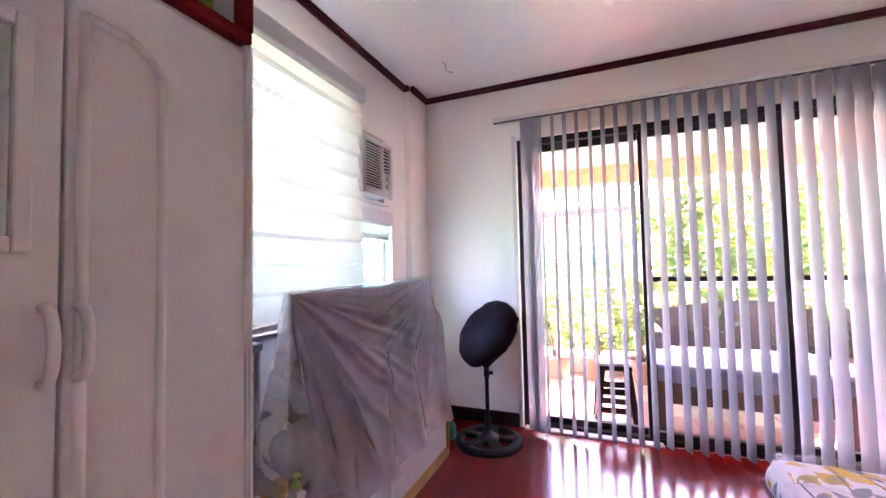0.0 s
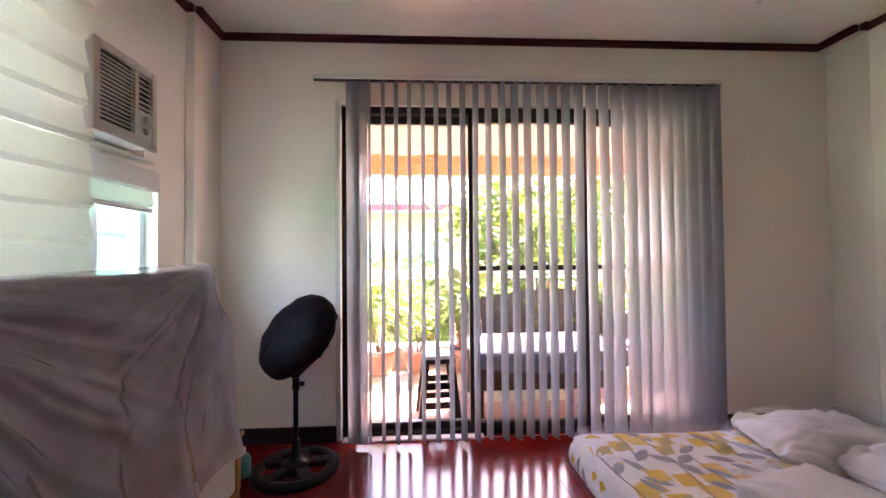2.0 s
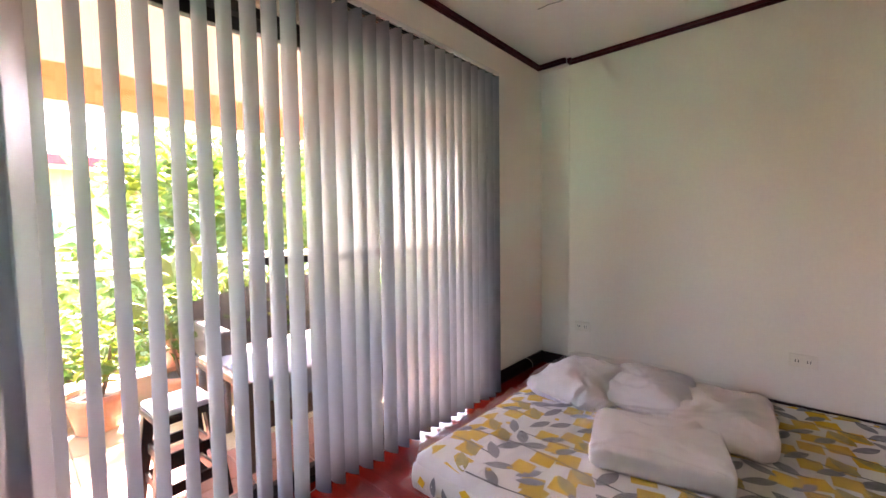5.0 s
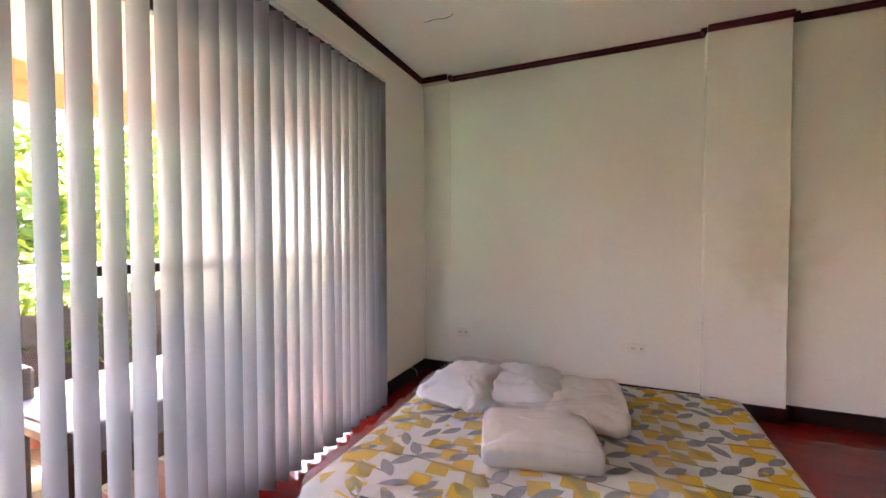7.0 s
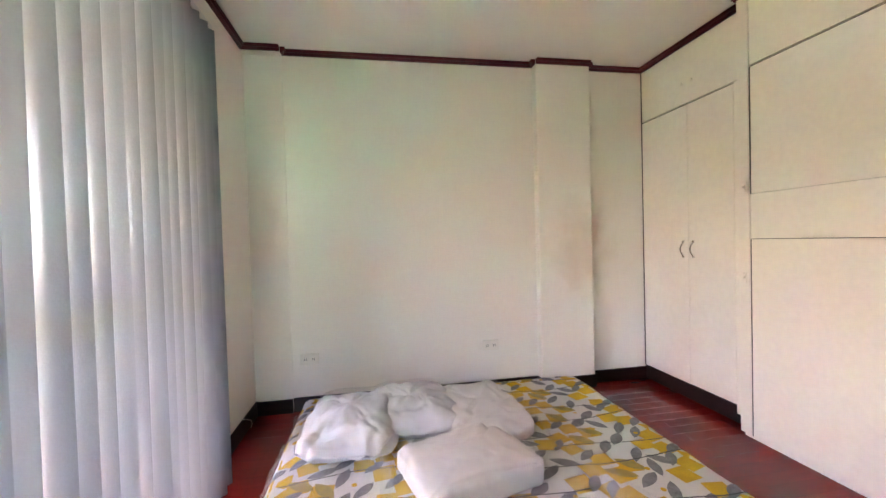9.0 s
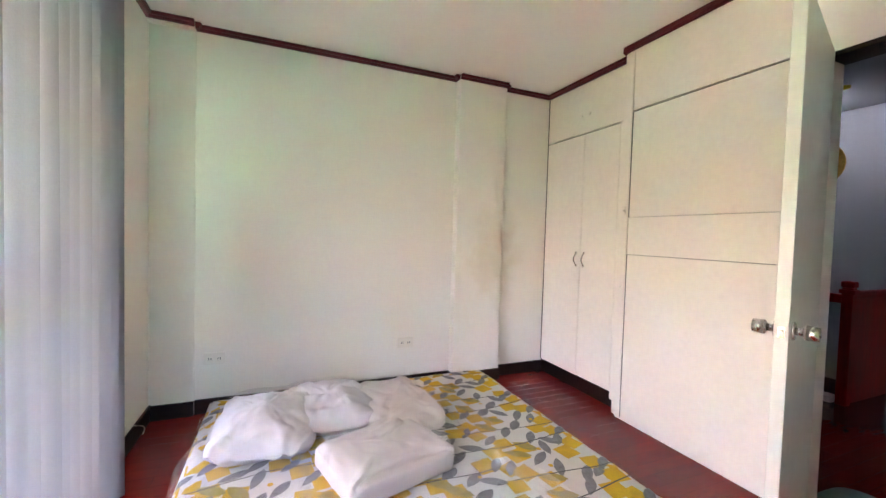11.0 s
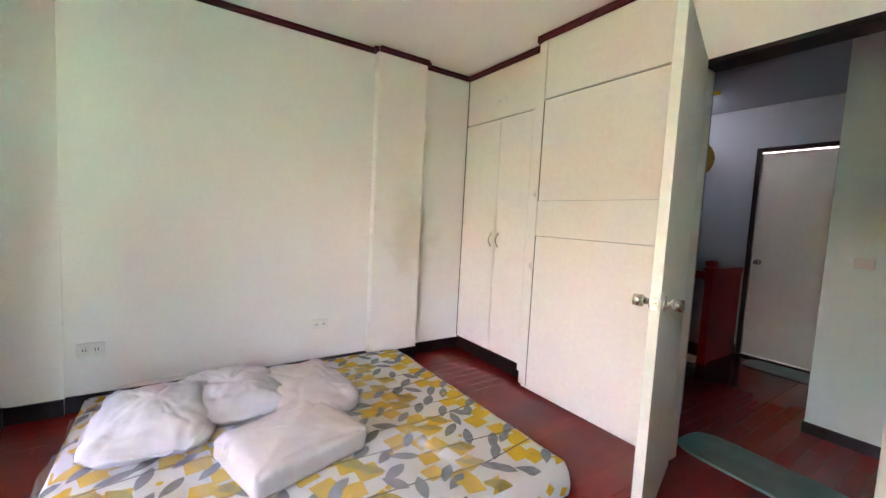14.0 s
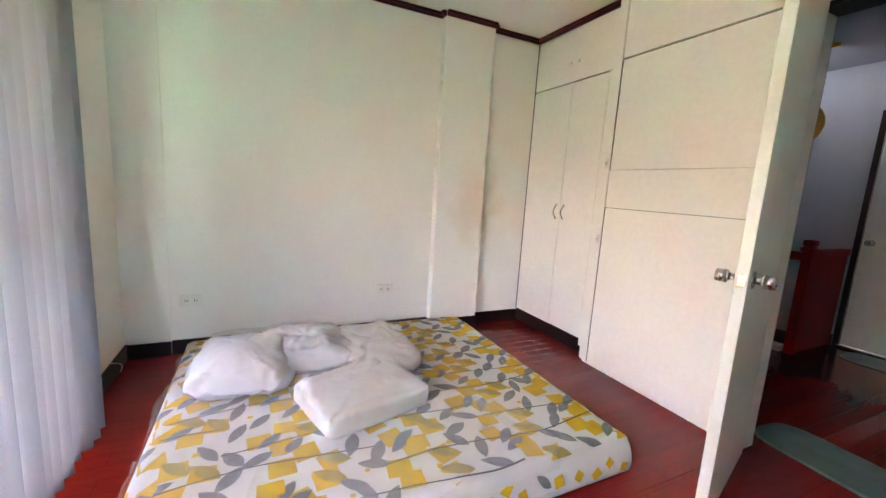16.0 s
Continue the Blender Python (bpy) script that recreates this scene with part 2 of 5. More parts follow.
TILE_R = material("red_terrace_tile", (0.44, 0.19, 0.14), 0.35, 0, 0.1, 4, 40, 0.03, random=0.15)
TILE_Y = material("yellow_terrace_tile", (0.52, 0.42, 0.27), 0.4, 0, 0.1, 4, 40, 0.03, random=0.12)
GROUT = material("terrace_grout", (0.30, 0.26, 0.22), 0.85, 0, 0.15, 6, 60, 0.1)
CONCRETE = material("grey_concrete", (0.40, 0.38, 0.35), 0.85, 0, 0.15, 3, 40, 0.1, (0.2, 0.2, 0.17), 0.4)
WHITE_OUT = material("white_outdoor_paint", (0.74, 0.73, 0.70), 0.5, 0, 0.08, 3, 40, 0.03)
AWNING = translucent("peach_awning_cloth", (0.235, 0.155, 0.115), 0.04, 0.8, 90.0, 0.05)
AWNING_O = translucent("orange_awning_cloth", (0.25, 0.046, 0.010), 0.05, 0.8, 90.0, 0.05)
LEAF = translucent("green_leaf", (0.070, 0.155, 0.028), 0.45, 0.5, 20.0, 0.0, 0.25)
LEAF_Y = translucent("yellow_green_leaf", (0.15, 0.19, 0.02), 0.45, 0.5, 20.0, 0.0, 0.25)
BARK = material("bark", (0.16, 0.11, 0.07), 0.9, 0, 0.3, 8, 40, 0.4)
HOUSE_Y = material("yellow_house_wall", (0.52, 0.34, 0.14), 0.8, 0, 0.08, 1, 20, 0.04)
HOUSE_W = material("white_house_wall", (0.5, 0.48, 0.44), 0.8, 0, 0.08, 1, 20, 0.04)
ROOF_R = material("red_painted_steel", (0.32, 0.012, 0.02), 0.45, 0, 0.1, 2, 30, 0.04)
ROOF_P = material("pale_roof_sheet", (0.5, 0.46, 0.45), 0.5, 0, 0.1, 2, 30, 0.05)
GREEN_OUT = material("mint_wall", (0.25, 0.60, 0.42), 0.8, 0, 0.08, 1, 20, 0.04)
GROUND = material("street_ground", (0.22, 0.22, 0.18), 0.9, 0, 0.2, 0.5, 10, 0.1)
GRASS = material("far_lawn", (0.10, 0.16, 0.04), 0.95, 0, 0.3, 0.7, 10, 0.2)
CLOTH_T = material("white_blue_tablecloth", (0.20, 0.21, 0.24), 0.7, 0, 0.1, 12, 120, 0.05, (0.06, 0.14, 0.42), 0.6)
WICKER = material("dark_wicker", (0.055, 0.045, 0.045), 0.6, 0, 0.3, 30, 120, 0.3)
TABLE_W = material("brown_table_wood", (0.11, 0.055, 0.028), 0.45, 0, 0.2, 4, 40, 0.05, stretch=(0.2, 1, 1))
AC_BODY = material("air_conditioner_plastic", (0.70, 0.69, 0.65), 0.4, 0, 0.05, 5, 80, 0.02)
BULB = glow("cool_lamp_glass", (0.75, 0.88, 1.0), 0.40)


def pane_glass(name, tint, rough=0.0):
    m = bpy.data.materials.new(name)
    m.use_nodes = True
    n, link = m.node_tree.nodes, m.node_tree.links.new
    g, t = n.new("ShaderNodeBsdfGlossy"), n.new("ShaderNodeBsdfTransparent")
    g.inputs["Roughness"].default_value = 0.02
    t.inputs[0].default_value = (*tint, 1)
    mix = n.new("ShaderNodeMixShader")
    mix.inputs[0].default_value = 0.04
    link(t.outputs[0], mix.inputs[1])
    link(g.outputs[0], mix.inputs[2])
    link(mix.outputs[0], n["Material Output"].inputs["Surface"])
    return m


GLASS = pane_glass("clear_glass", (0.94, 0.96, 0.95))
TINT_GLASS = pane_glass("aqua_tinted_glass", (0.62, 0.95, 0.95))
PALE_GLASS = pane_glass("pale_tinted_glass", (0.88, 0.97, 0.96))


# ---- mesh helpers ----
def box(bm, x0, x1, y0, y1, z0, z1, bevel=0.0, mat=0, seg=2):
    r = bmesh.ops.create_cube(bm, size=1.0)
    vs = r["verts"]
    for v in vs:
        v.co = Vector(((x0 + x1) / 2 + v.co.x * (x1 - x0), (y0 + y1) / 2 + v.co.y * (y1 - y0), (z0 + z1) / 2 + v.co.z * (z1 - z0)))
    fs = {f for v in vs for f in v.link_faces}
    for f in fs:
        f.material_index = mat
    if bevel:
        es = list({e for v in vs for e in v.link_edges})
        bmesh.ops.bevel(bm, geom=es, offset=bevel, segments=seg, affect="EDGES", profile=0.5)
    return vs


def tube(bm, a, b, r0, r1=None, sides=16, caps=True, mat=0):
    r1 = r0 if r1 is None else r1
    a, b = Vector(a), Vector(b)
    m = Matrix.Translation((a + b) / 2) @ (b - a).to_track_quat("Z", "Y").to_matrix().to_4x4()
    r = bmesh.ops.create_cone(bm, cap_ends=caps, segments=sides, radius1=r0, radius2=r1, depth=(b - a).length, matrix=m)
    for f in {f for v in r["verts"] for f in v.link_faces}:
        f.material_index = mat
        f.smooth = len(f.verts) == 4
    return r["verts"]


def lathe(bm, profile, centre=(0, 0, 0), sides=28, mat=0):
    """Turn a profile of (radius, height) about an upright axis."""
    rings = []
    for r, z in profile:
        rings.append([bm.verts.new((centre[0] + r * math.cos(2 * math.pi * k / sides), centre[1] + r * math.sin(2 * math.pi * k / sides), centre[2] + z)) for k in range(sides)])
    for lo, hi in zip(rings, rings[1:]):
        for k in range(sides):
            f = bm.faces.new((lo[k], lo[(k + 1) % sides], hi[(k + 1) % sides], hi[k]))
            f.smooth, f.material_index = True, mat
    for ring, flip in ((rings[0], True), (rings[-1], False)):
        f = bm.faces.new(ring[::-1] if flip else ring)
        f.material_index = mat


def sheet(bm, nu, nv, at, smooth=True, mat=0):
    """A grid surface: at(u, v) gives the place for u, v from 0 to 1."""
    g = [[bm.verts.new(at(i / nu, j / nv)) for j in range(nv + 1)] for i in range(nu + 1)]
    for i in range(nu):
        for j in range(nv):
            f = bm.faces.new((g[i][j], g[i + 1][j], g[i + 1][j + 1], g[i][j + 1]))
            f.smooth, f.material_index = smooth, mat


def sweep(bm, pts, r, sides=10, mat=0):
    """A smooth round bar along a path."""
    pts = [Vector(p) for p in pts]
    rings = []
    for k, p in enumerate(pts):
        way = (pts[min(k + 1, len(pts) - 1)] - pts[max(k - 1, 0)]).normalized()
        q = way.to_track_quat("Z", "Y").to_matrix()
        rings.append([bm.verts.new(p + q @ Vector((r * math.cos(2 * math.pi * j / sides), r * math.sin(2 * math.pi * j / sides), 0))) for j in range(sides)])
    for lo, hi in zip(rings, rings[1:]):
        best = min(range(sides), key=lambda s: sum((lo[j].co - hi[(j + s) % sides].co).length for j in range(sides)))
        for j in range(sides):
            f = bm.faces.new((lo[j], lo[(j + 1) % sides], hi[(j + 1 + best) % sides], hi[(j + best) % sides]))
            f.smooth, f.material_index = True, mat
    bm.faces.new(rings[0][::-1])
    bm.faces.new(rings[-1])


def mesh_of(name, bm, *mats):
    bmesh.ops.recalc_face_normals(bm, faces=bm.faces[:])
    me = bpy.data.meshes.new(name)
    bm.to_mesh(me)
    bm.free()
    for m in mats:
        me.materials.append(m)
    return me


def part(name, bm, mat, parent, label=""):
    mats = mat if isinstance(mat, (list, tuple)) else (mat,)
    ob = new(name, mesh_of(name, bm, *mats))
    ob.parent = parent
    return tagged(ob, label)


def thing(name, label, category, m=None, group=""):
    ob = new(name)
    ob.empty_display_size = 0.1
    ob.matrix_world = m or Matrix()
    return tagged(ob, label, category, group)


def setting(name, bm, mat, label, category):
    mats = mat if isinstance(mat, (list, tuple)) else (mat,)
    return tagged(new(name, mesh_of(name, bm, *mats)), label, category, kind="structure")


def lumpy(bm, sx, sy, sz, square=0.45, soft=0.9, seed=0, wrinkle=0.012, freq=6.0, seg=40, crown=1.0, mat=0, pinch=0.5):
    """A stuffed cushion: fat in the middle, pinched at the edges, with creases. Its bottom is at z = 0."""
    def at(u, v):
        th, ph = u * 2 * math.pi, (v - 0.5) * math.pi
        def sp(c, p):
            return math.copysign(abs(c) ** p, c)
        x, y = sp(math.cos(th), square), sp(math.sin(th), square)
        x, y, z = x * sp(math.cos(ph), 0.75), y * sp(math.cos(ph), 0.75), sp(math.sin(ph), soft)
        edge = max(abs(x), abs(y))
        z *= (1 - edge ** 4 * pinch)
        p = Vector((x * sx / 2, y * sy / 2, z * sz / 2 * crown))
        q = Vector((p.x * freq + seed * 7.1, p.y * freq + seed * 3.3, p.z * freq))
        d = noise.noise(q) * wrinkle + abs(noise.noise(q * 2.3)) * wrinkle * 0.8
        # tucks that run in from the corners
        a = math.atan2(p.y, p.x)
        rim = min(1.0, edge) ** 2
        fold = abs(math.sin(a * 7 + 3.0 * noise.noise(q * 0.6)))
        d += wrinkle * 1.3 * rim * fold - wrinkle * 0.7 * rim
        d -= wrinkle * 1.1 * max(0.0, 1 - abs(noise.noise(q * 0.55 + Vector((3, 1, 2)))) * 9) * (z > 0)
        wide = 1 + 1.6 * wrinkle * rim * (fold - 0.4)
        return Vector((p.x * wide, p.y * wide, p.z + d + sz / 2 * crown))
    sheet(bm, seg * 2, seg, at, True, mat)
    bmesh.ops.remove_doubles(bm, verts=bm.verts[:], dist=0.0005)


# ---- the bedroom shell ----
NORTH, EAST, WEST, FRONT, CEILING = 3.31, 2.834, -1.325, 0.30, 2.614
DOOR_X0, DOOR_X1, DOOR_TOP = -0.022, 0.73, 2.10
bm = bmesh.new()
box(bm, -1.6, 0.722, -2.6, 3.46, -0.2, 0.0)
box(bm, 0.727, 2.95, -2.6, 3.46, -0.2, 0.0)
box(bm, 0.722, 0.727, -2.6, 3.46, -0.2, -0.004)
floor = setting("floor", bm, FLOOR, "glossy red waxed wooden board floor with fine joints", "floor")
bm = bmesh.new()
box(bm, -1.6, 2.95, -0.05, 3.46, CEILING, CEILING + 0.15)
setting("ceiling", bm, CEIL, "plain off-white painted ceiling with a hairline crack", "ceiling")
# north wall round the sliding door
SL_X0, SL_X1, SL_TOP = -0.515, 1.93, 2.17
bm = bmesh.new()
box(bm, WEST - 0.15, SL_X0, NORTH, NORTH + 0.15, 0, CEILING)
box(bm, SL_X1, EAST + 0.12, NORTH, NORTH + 0.15, 0, CEILING)
box(bm, SL_X0, SL_X1, NORTH, NORTH + 0.15, SL_TOP, CEILING)
setting("wall_north", bm, WALL, "cream plaster wall around the sliding balcony door", "wall")
# east wall with its two piers
bm = bmesh.new()
box(bm, EAST, EAST + 0.15, -0.1, NORTH, 0, CEILING)
box(bm, 2.774, EAST, 3.05, NORTH, 2.57, CEILING)
box(bm, 2.829, EAST, 3.05, NORTH, 0, 2.57, 0.002)
box(bm, 2.755, EAST, 0.70, 1.155, 0, CEILING, 0.006)
setting("wall_east", bm, WALL, "cream plaster wall with shallow piers and a damp stain", "wall")
# west wall with the shaded window, the cooler's recess and the small window
WIN = (1.30, 2.15, 0.95, 2.22)
SM = (2.23, 2.80, 0.95, 1.60)
ACR = (2.21, 2.70, 1.63, 2.10)
bm = bmesh.new()
W0, W1 = WEST - 0.15, WEST
box(bm, W0, W1, -0.1, WIN[0], 0, CEILING)
box(bm, W0, W1, WIN[0], SM[1], 0, 0.95)
box(bm, W0, W1, WIN[0], SM[1], 2.22, CEILING)
box(bm, W0, W1, WIN[1], SM[0] - 0.02, 0.95, 2.22)
box(bm, W0, W1, SM[0] - 0.02, SM[1], SM[3], ACR[2])
box(bm, W0, W1, SM[0] - 0.02, SM[1], ACR[3], 2.22)
box(bm, W0, W1, ACR[1], SM[1], ACR[2], ACR[3])
box(bm, W0, W1, SM[1], NORTH, 0, CEILING)
box(bm, WEST, -1.272, 3.02, NORTH, 0, CEILING, 0.006)
setting("wall_west", bm, WALL, "cream plaster wall with windows and a cooler recess", "wall")
# south wall: over the door, beside it and behind the built-in cabinets
bm = bmesh.new()
box(bm, DOOR_X0 - 0.04, 0.79, 0.18, FRONT, DOOR_TOP + 0.025, CEILING)
box(bm, WEST, DOOR_X0 - 0.04, 0.18, FRONT, 0, CEILING)
box(bm, 1.0, EAST, -0.4, -0.3, 0, CEILING)
setting("wall_south", bm, WALL, "cream painted wall over and beside the bedroom doorway", "wall")


def strip(name, runs, z0, z1, depth, mat, label, category, lip=0.0):
    """Trim along wall faces: runs of (x0, y0, x1, y1, side x, side y), each standing depth proud of its wall."""
    bm = bmesh.new()
    for x0, y0, x1, y1, sx, sy in runs:
        a, b = min(x0, x1, x0 + sx * depth), max(x0, x1, x0 + sx * depth)
        c, d = min(y0, y1, y0 + sy * depth), max(y0, y1, y0 + sy * depth)
        box(bm, a, b, c, d, z0, z1, 0.004)
        if lip:
            a, b = min(x0, x1, x0 + sx * depth * 1.6), max(x0, x1, x0 + sx * depth * 1.6)
            c, d = min(y0, y1, y0 + sy * depth * 1.6), max(y0, y1, y0 + sy * depth * 1.6)
            box(bm, a, b, c, d, z1 - lip, z1 + 0.004, 0.004)
    return setting(name, bm, mat, label, category)


WALL_RUNS = [
    (-1.272, NORTH, 2.77, NORTH, 0, -1), (2.77, NORTH, 2.77, 3.05, -1, 0), (2.77, 3.05, EAST, 3.05, 0, -1),
    (EAST, 3.05, EAST, 1.155, -1, 0), (EAST, 1.155, 2.755, 1.155, 0, 1), (2.755, 1.155, 2.755, 0.70, -1, 0),
    (2.755, 0.70, EAST, 0.70, 0, -1), (EAST, 0.70, EAST, 0.185, -1, 0),
    (-1.272, NORTH, -1.272, 3.02, 1, 0), (WEST, 3.02, -1.272, 3.02, 0, -1), (WEST, 3.02, WEST, 0.30, 1, 0),
]
CROWN_RUNS = WALL_RUNS + [(EAST, 0.185, 1.84, 0.185, 0, 1), (1.84, 0.185, 1.84, FRONT, 1, 0), (1.84, FRONT, WEST, FRONT, 0, 1)]
strip("crown_trim", CROWN_RUNS, 2.575, CEILING - 0.004, 0.022, TRIM, "dark reddish-brown wooden crown trim under the ceiling", "trim", 0.02)
BASE_RUNS = [(-1.272, NORTH, SL_X0 - 0.03, NORTH, 0, -1), (SL_X1 + 0.02, NORTH, 2.829, NORTH, 0, -1), (2.815, NORTH, 2.815, 3.05, -1, 0)] + WALL_RUNS[3:]
strip("baseboard", BASE_RUNS, 0.0, 0.10, 0.018, BASE, "nearly black painted wooden baseboard along the walls", "baseboard")

# ---- sliding balcony door ----
slide = tagged(thing("door_1", "black aluminium sliding balcony door with three tall glass panels", "sliding door"), kind="structure")
bm = bmesh.new()
Y0, Y1 = NORTH + 0.03, NORTH + 0.13
box(bm, SL_X0, SL_X0 + 0.035, Y0, Y1, 0, SL_TOP, 0.003)
box(bm, SL_X1 - 0.035, SL_X1, Y0, Y1, 0, SL_TOP, 0.003)
box(bm, SL_X0, SL_X1, Y0, Y1, SL_TOP - 0.045, SL_TOP, 0.003)
box(bm, SL_X0, SL_X1, Y0, Y1, 0.0, 0.03, 0.003)
part("frame", bm, ALU, slide, "black aluminium track frame")
for k, (a, b, y) in enumerate([(-0.475, 0.36, NORTH + 0.10), (0.32, 1.13, NORTH + 0.055), (1.09, 1.90, NORTH + 0.10)]):
    bm = bmesh.new()
    w = 0.036
    box(bm, a, a + w, y - 0.02, y + 0.02, 0.03, SL_TOP - 0.045, 0.003)
    box(bm, b - w, b, y - 0.02, y + 0.02, 0.03, SL_TOP - 0.045, 0.003)
    box(bm, a + w, b - w, y - 0.02, y + 0.02, 0.03, 0.075, 0.003)
    box(bm, a + w, b - w, y - 0.02, y + 0.02, SL_TOP - 0.10, SL_TOP - 0.045, 0.003)
    if k:
        box(bm, a + w, b - w, y - 0.016, y + 0.016, 1.075, 1.11, 0.003)
    if k == 2:
        box(bm, a + 0.008, a + 0.026, y - 0.05, y - 0.02, 1.05, 1.22, 0.004)
    sash = part("sash", bm, ALU, slide)
    bm = bmesh.new()
    box(bm, a + w, b - w, y - 0.003, y + 0.003, 0.075, SL_TOP - 0.10)
    pane = part("pane", bm, GLASS, sash, "clear glass pane")
    pane.visible_shadow = False
bm = bmesh.new()
box(bm, SL_X0 + 0.01, 0.40, NORTH - 0.035, NORTH + 0.028, 0.0, 0.012, 0.003)
part("threshold", bm, RAIL, slide, "pale metal threshold strip")
bm = bmesh.new()
box(bm, SL_X0 - 0.035, SL_X0 - 0.004, NORTH - 0.006, NORTH + 0.02, 0, SL_TOP + 0.03, 0.003)
part("edge_trim", bm, RAIL, slide, "white painted edge strip")

# ---- vertical blind ----
blind = thing("vertical_blind", "grey fabric vertical blind hanging half open over the balcony door", "blind")
bm = bmesh.new()
box(bm, -0.665, 1.985, NORTH - 0.115, NORTH - 0.075, 2.289, 2.318, 0.004)
rail_top = part("headrail", bm, RAIL, blind, "white aluminium headrail")
bm = bmesh.new()
box(bm, -0.66, 1.98, NORTH - 0.106, NORTH - 0.084, 2.282, 2.289)
part("channel", bm, PLASTIC_D, rail_top, "dark open channel under the rail")
for x in (-0.52, 0.32, 1.13, 1.90):
    bm = bmesh.new()
    box(bm, x - 0.012, x + 0.012, NORTH - 0.095, NORTH, 2.316, 2.322)
    box(bm, x - 0.012, x + 0.012, NORTH - 0.006, NORTH, 2.322, 2.345, 0.002)
    tube(bm, (x, NORTH - 0.004, 2.335), (x, NORTH - 0.014, 2.337), 0.012, mat=1)
    part("bracket", bm, (RAIL, PLASTIC_D), blind)


def vane_mesh(bow, long):
    """One vane, hanging from z = 0, its width along x, gently curved."""
    b = bmesh.new()
    def at(u, v):
        return (u - 0.5) * 0.089, bow * (1 - (2 * u - 1) ** 2) + 0.002 * math.sin(v * 5 + bow * 900), -v * long
    sheet(b, 6, 10, at)
    def at2(u, v):
        x, y, z = at(u, v)
        return x, y + 0.0012, z
    sheet(b, 6, 1, lambda u, v: Vector(at2(u, 1.0)) + Vector((0, 0, 0.035 * (1 - v))))
    return mesh_of("vane", b, SLAT)


vanes = [vane_mesh(0.011, 2.25), vane_mesh(0.013, 2.255), vane_mesh(0.009, 2.245)]
rnd = random.Random(4)
spots = [(-0.424 + 0.052 * k, 16 + rnd.uniform(-3, 3)) for k in range(2)]
spots += [(-0.317 + 0.0838 * k, 72 + rnd.uniform(-2.5, 2.5)) for k in range(19)]
spots += [(1.278 + 0.0815 * k, 62 + rnd.uniform(-2, 2)) for k in range(9)]
for k, (x, turn) in enumerate(spots):
    v = new("vane", vanes[k % 3])
    v.parent = blind
    v.matrix_basis = pose(x, NORTH - 0.095 + rnd.uniform(-0.004, 0.004), 2.278, rnd.uniform(-0.25, 0.25), rnd.uniform(-0.2, 0.2), 180 - turn)
bm = bmesh.new()
for k in range(len(spots) - 1):
    a, b = spots[k][0], spots[k + 1][0]
    for j in range(4):
        u, w = j / 4, (j + 1) / 4
        tube(bm, (a + (b - a) * u, NORTH - 0.06, 0.035 - 0.012 * math.sin(u * math.pi)), (a + (b - a) * w, NORTH - 0.06, 0.035 - 0.012 * math.sin(w * math.pi)), 0.0015, sides=5)
part("bottom_chain", bm, RAIL, blind, "thin white plastic linking chain")

# ---- west window, shades and cooler ----
def window(name, y0, y1, z0, z1, label, mullions):
    w = tagged(thing(name, label, "window"), kind="structure")
    x = WEST - 0.09
    bm = bmesh.new()
    for a, b, c, d in ((y0, y0 + 0.04, z0, z1), (y1 - 0.04, y1, z0, z1), (y0 + 0.04, y1 - 0.04, z0, z0 + 0.04), (y0 + 0.04, y1 - 0.04, z1 - 0.04, z1)):
        box(bm, x - 0.03, x + 0.03, a, b, c, d, 0.004)
    for y in mullions:
        box(bm, x - 0.025, x + 0.025, y - 0.02, y + 0.02, z0 + 0.04, z1 - 0.04, 0.004)
    part("window_frame", bm, WHITE_ALU, w, "white aluminium frame")
    edges = [y0 + 0.02] + list(mullions) + [y1 - 0.02]
    for a, b in zip(edges, edges[1:]):
        bm = bmesh.new()
        box(bm, x - 0.003, x + 0.003, a + 0.02, b - 0.02, z0 + 0.04, z1 - 0.04)
        part("pane", bm, PALE_GLASS if name == "window_1" else TINT_GLASS, w, "aqua-tinted pane").visible_shadow = False
    bm = bmesh.new()
    box(bm, WEST - 0.06, WEST + 0.05, y0, y1, z0 - 0.02, z0 + 0.004, 0.004)
    part("window_sill", bm, WALL, w)
    return w


window("window_1", WIN[0], WIN[1], WIN[2], WIN[3], "white framed window with aqua-tinted glass behind a sheer shade", (1.72,))
window("window_2", SM[0], SM[1], SM[2], SM[3], "small white framed window with aqua-tinted glass under the cooler", (2.50,))


def shade(name, y0, y1, z0, z1, bands, x, label):
    s = thing(name, label, "window shade")
    bm = bmesh.new()
    box(bm, x - 0.03, x + 0.04, y0 - 0.01, y1 + 0.01, z1 - 0.04, z1 + 0.06, 0.01)
    part("headrail", bm, RAIL, s)
    step = (z1 - z0) / bands
    for k in range(bands):
        for name2, f0, f1, mat in (("sheer_band", 0.0, 0.86, SHADE), ("dense_band", 0.86, 1.0, SHADE_B)):
            bm = bmesh.new()
            def at(u, v, top=z1 - step * (k + f0), low=z1 - step * (k + f1)):
                z = top + (low - top) * v
                f = ((z1 - z) / step) % 1.0
                return x + (0.020 * (f / 0.86) ** 1.5 if f < 0.86 else 0.020 * (1 - f) / 0.14) + 0.003 * math.sin(u * 6 + k), y0 + (y1 - y0) * u, z - 0.012 * math.sin(u * math.pi)
            sheet(bm, 10, 8, at)
            part(name2, bm, mat, s)
    bm = bmesh.new()
    box(bm, x - 0.012, x + 0.012, y0, y1, z0 - 0.03, z0 - 0.005, 0.005)
    part("bottom_bar", bm, RAIL, s)
    return s


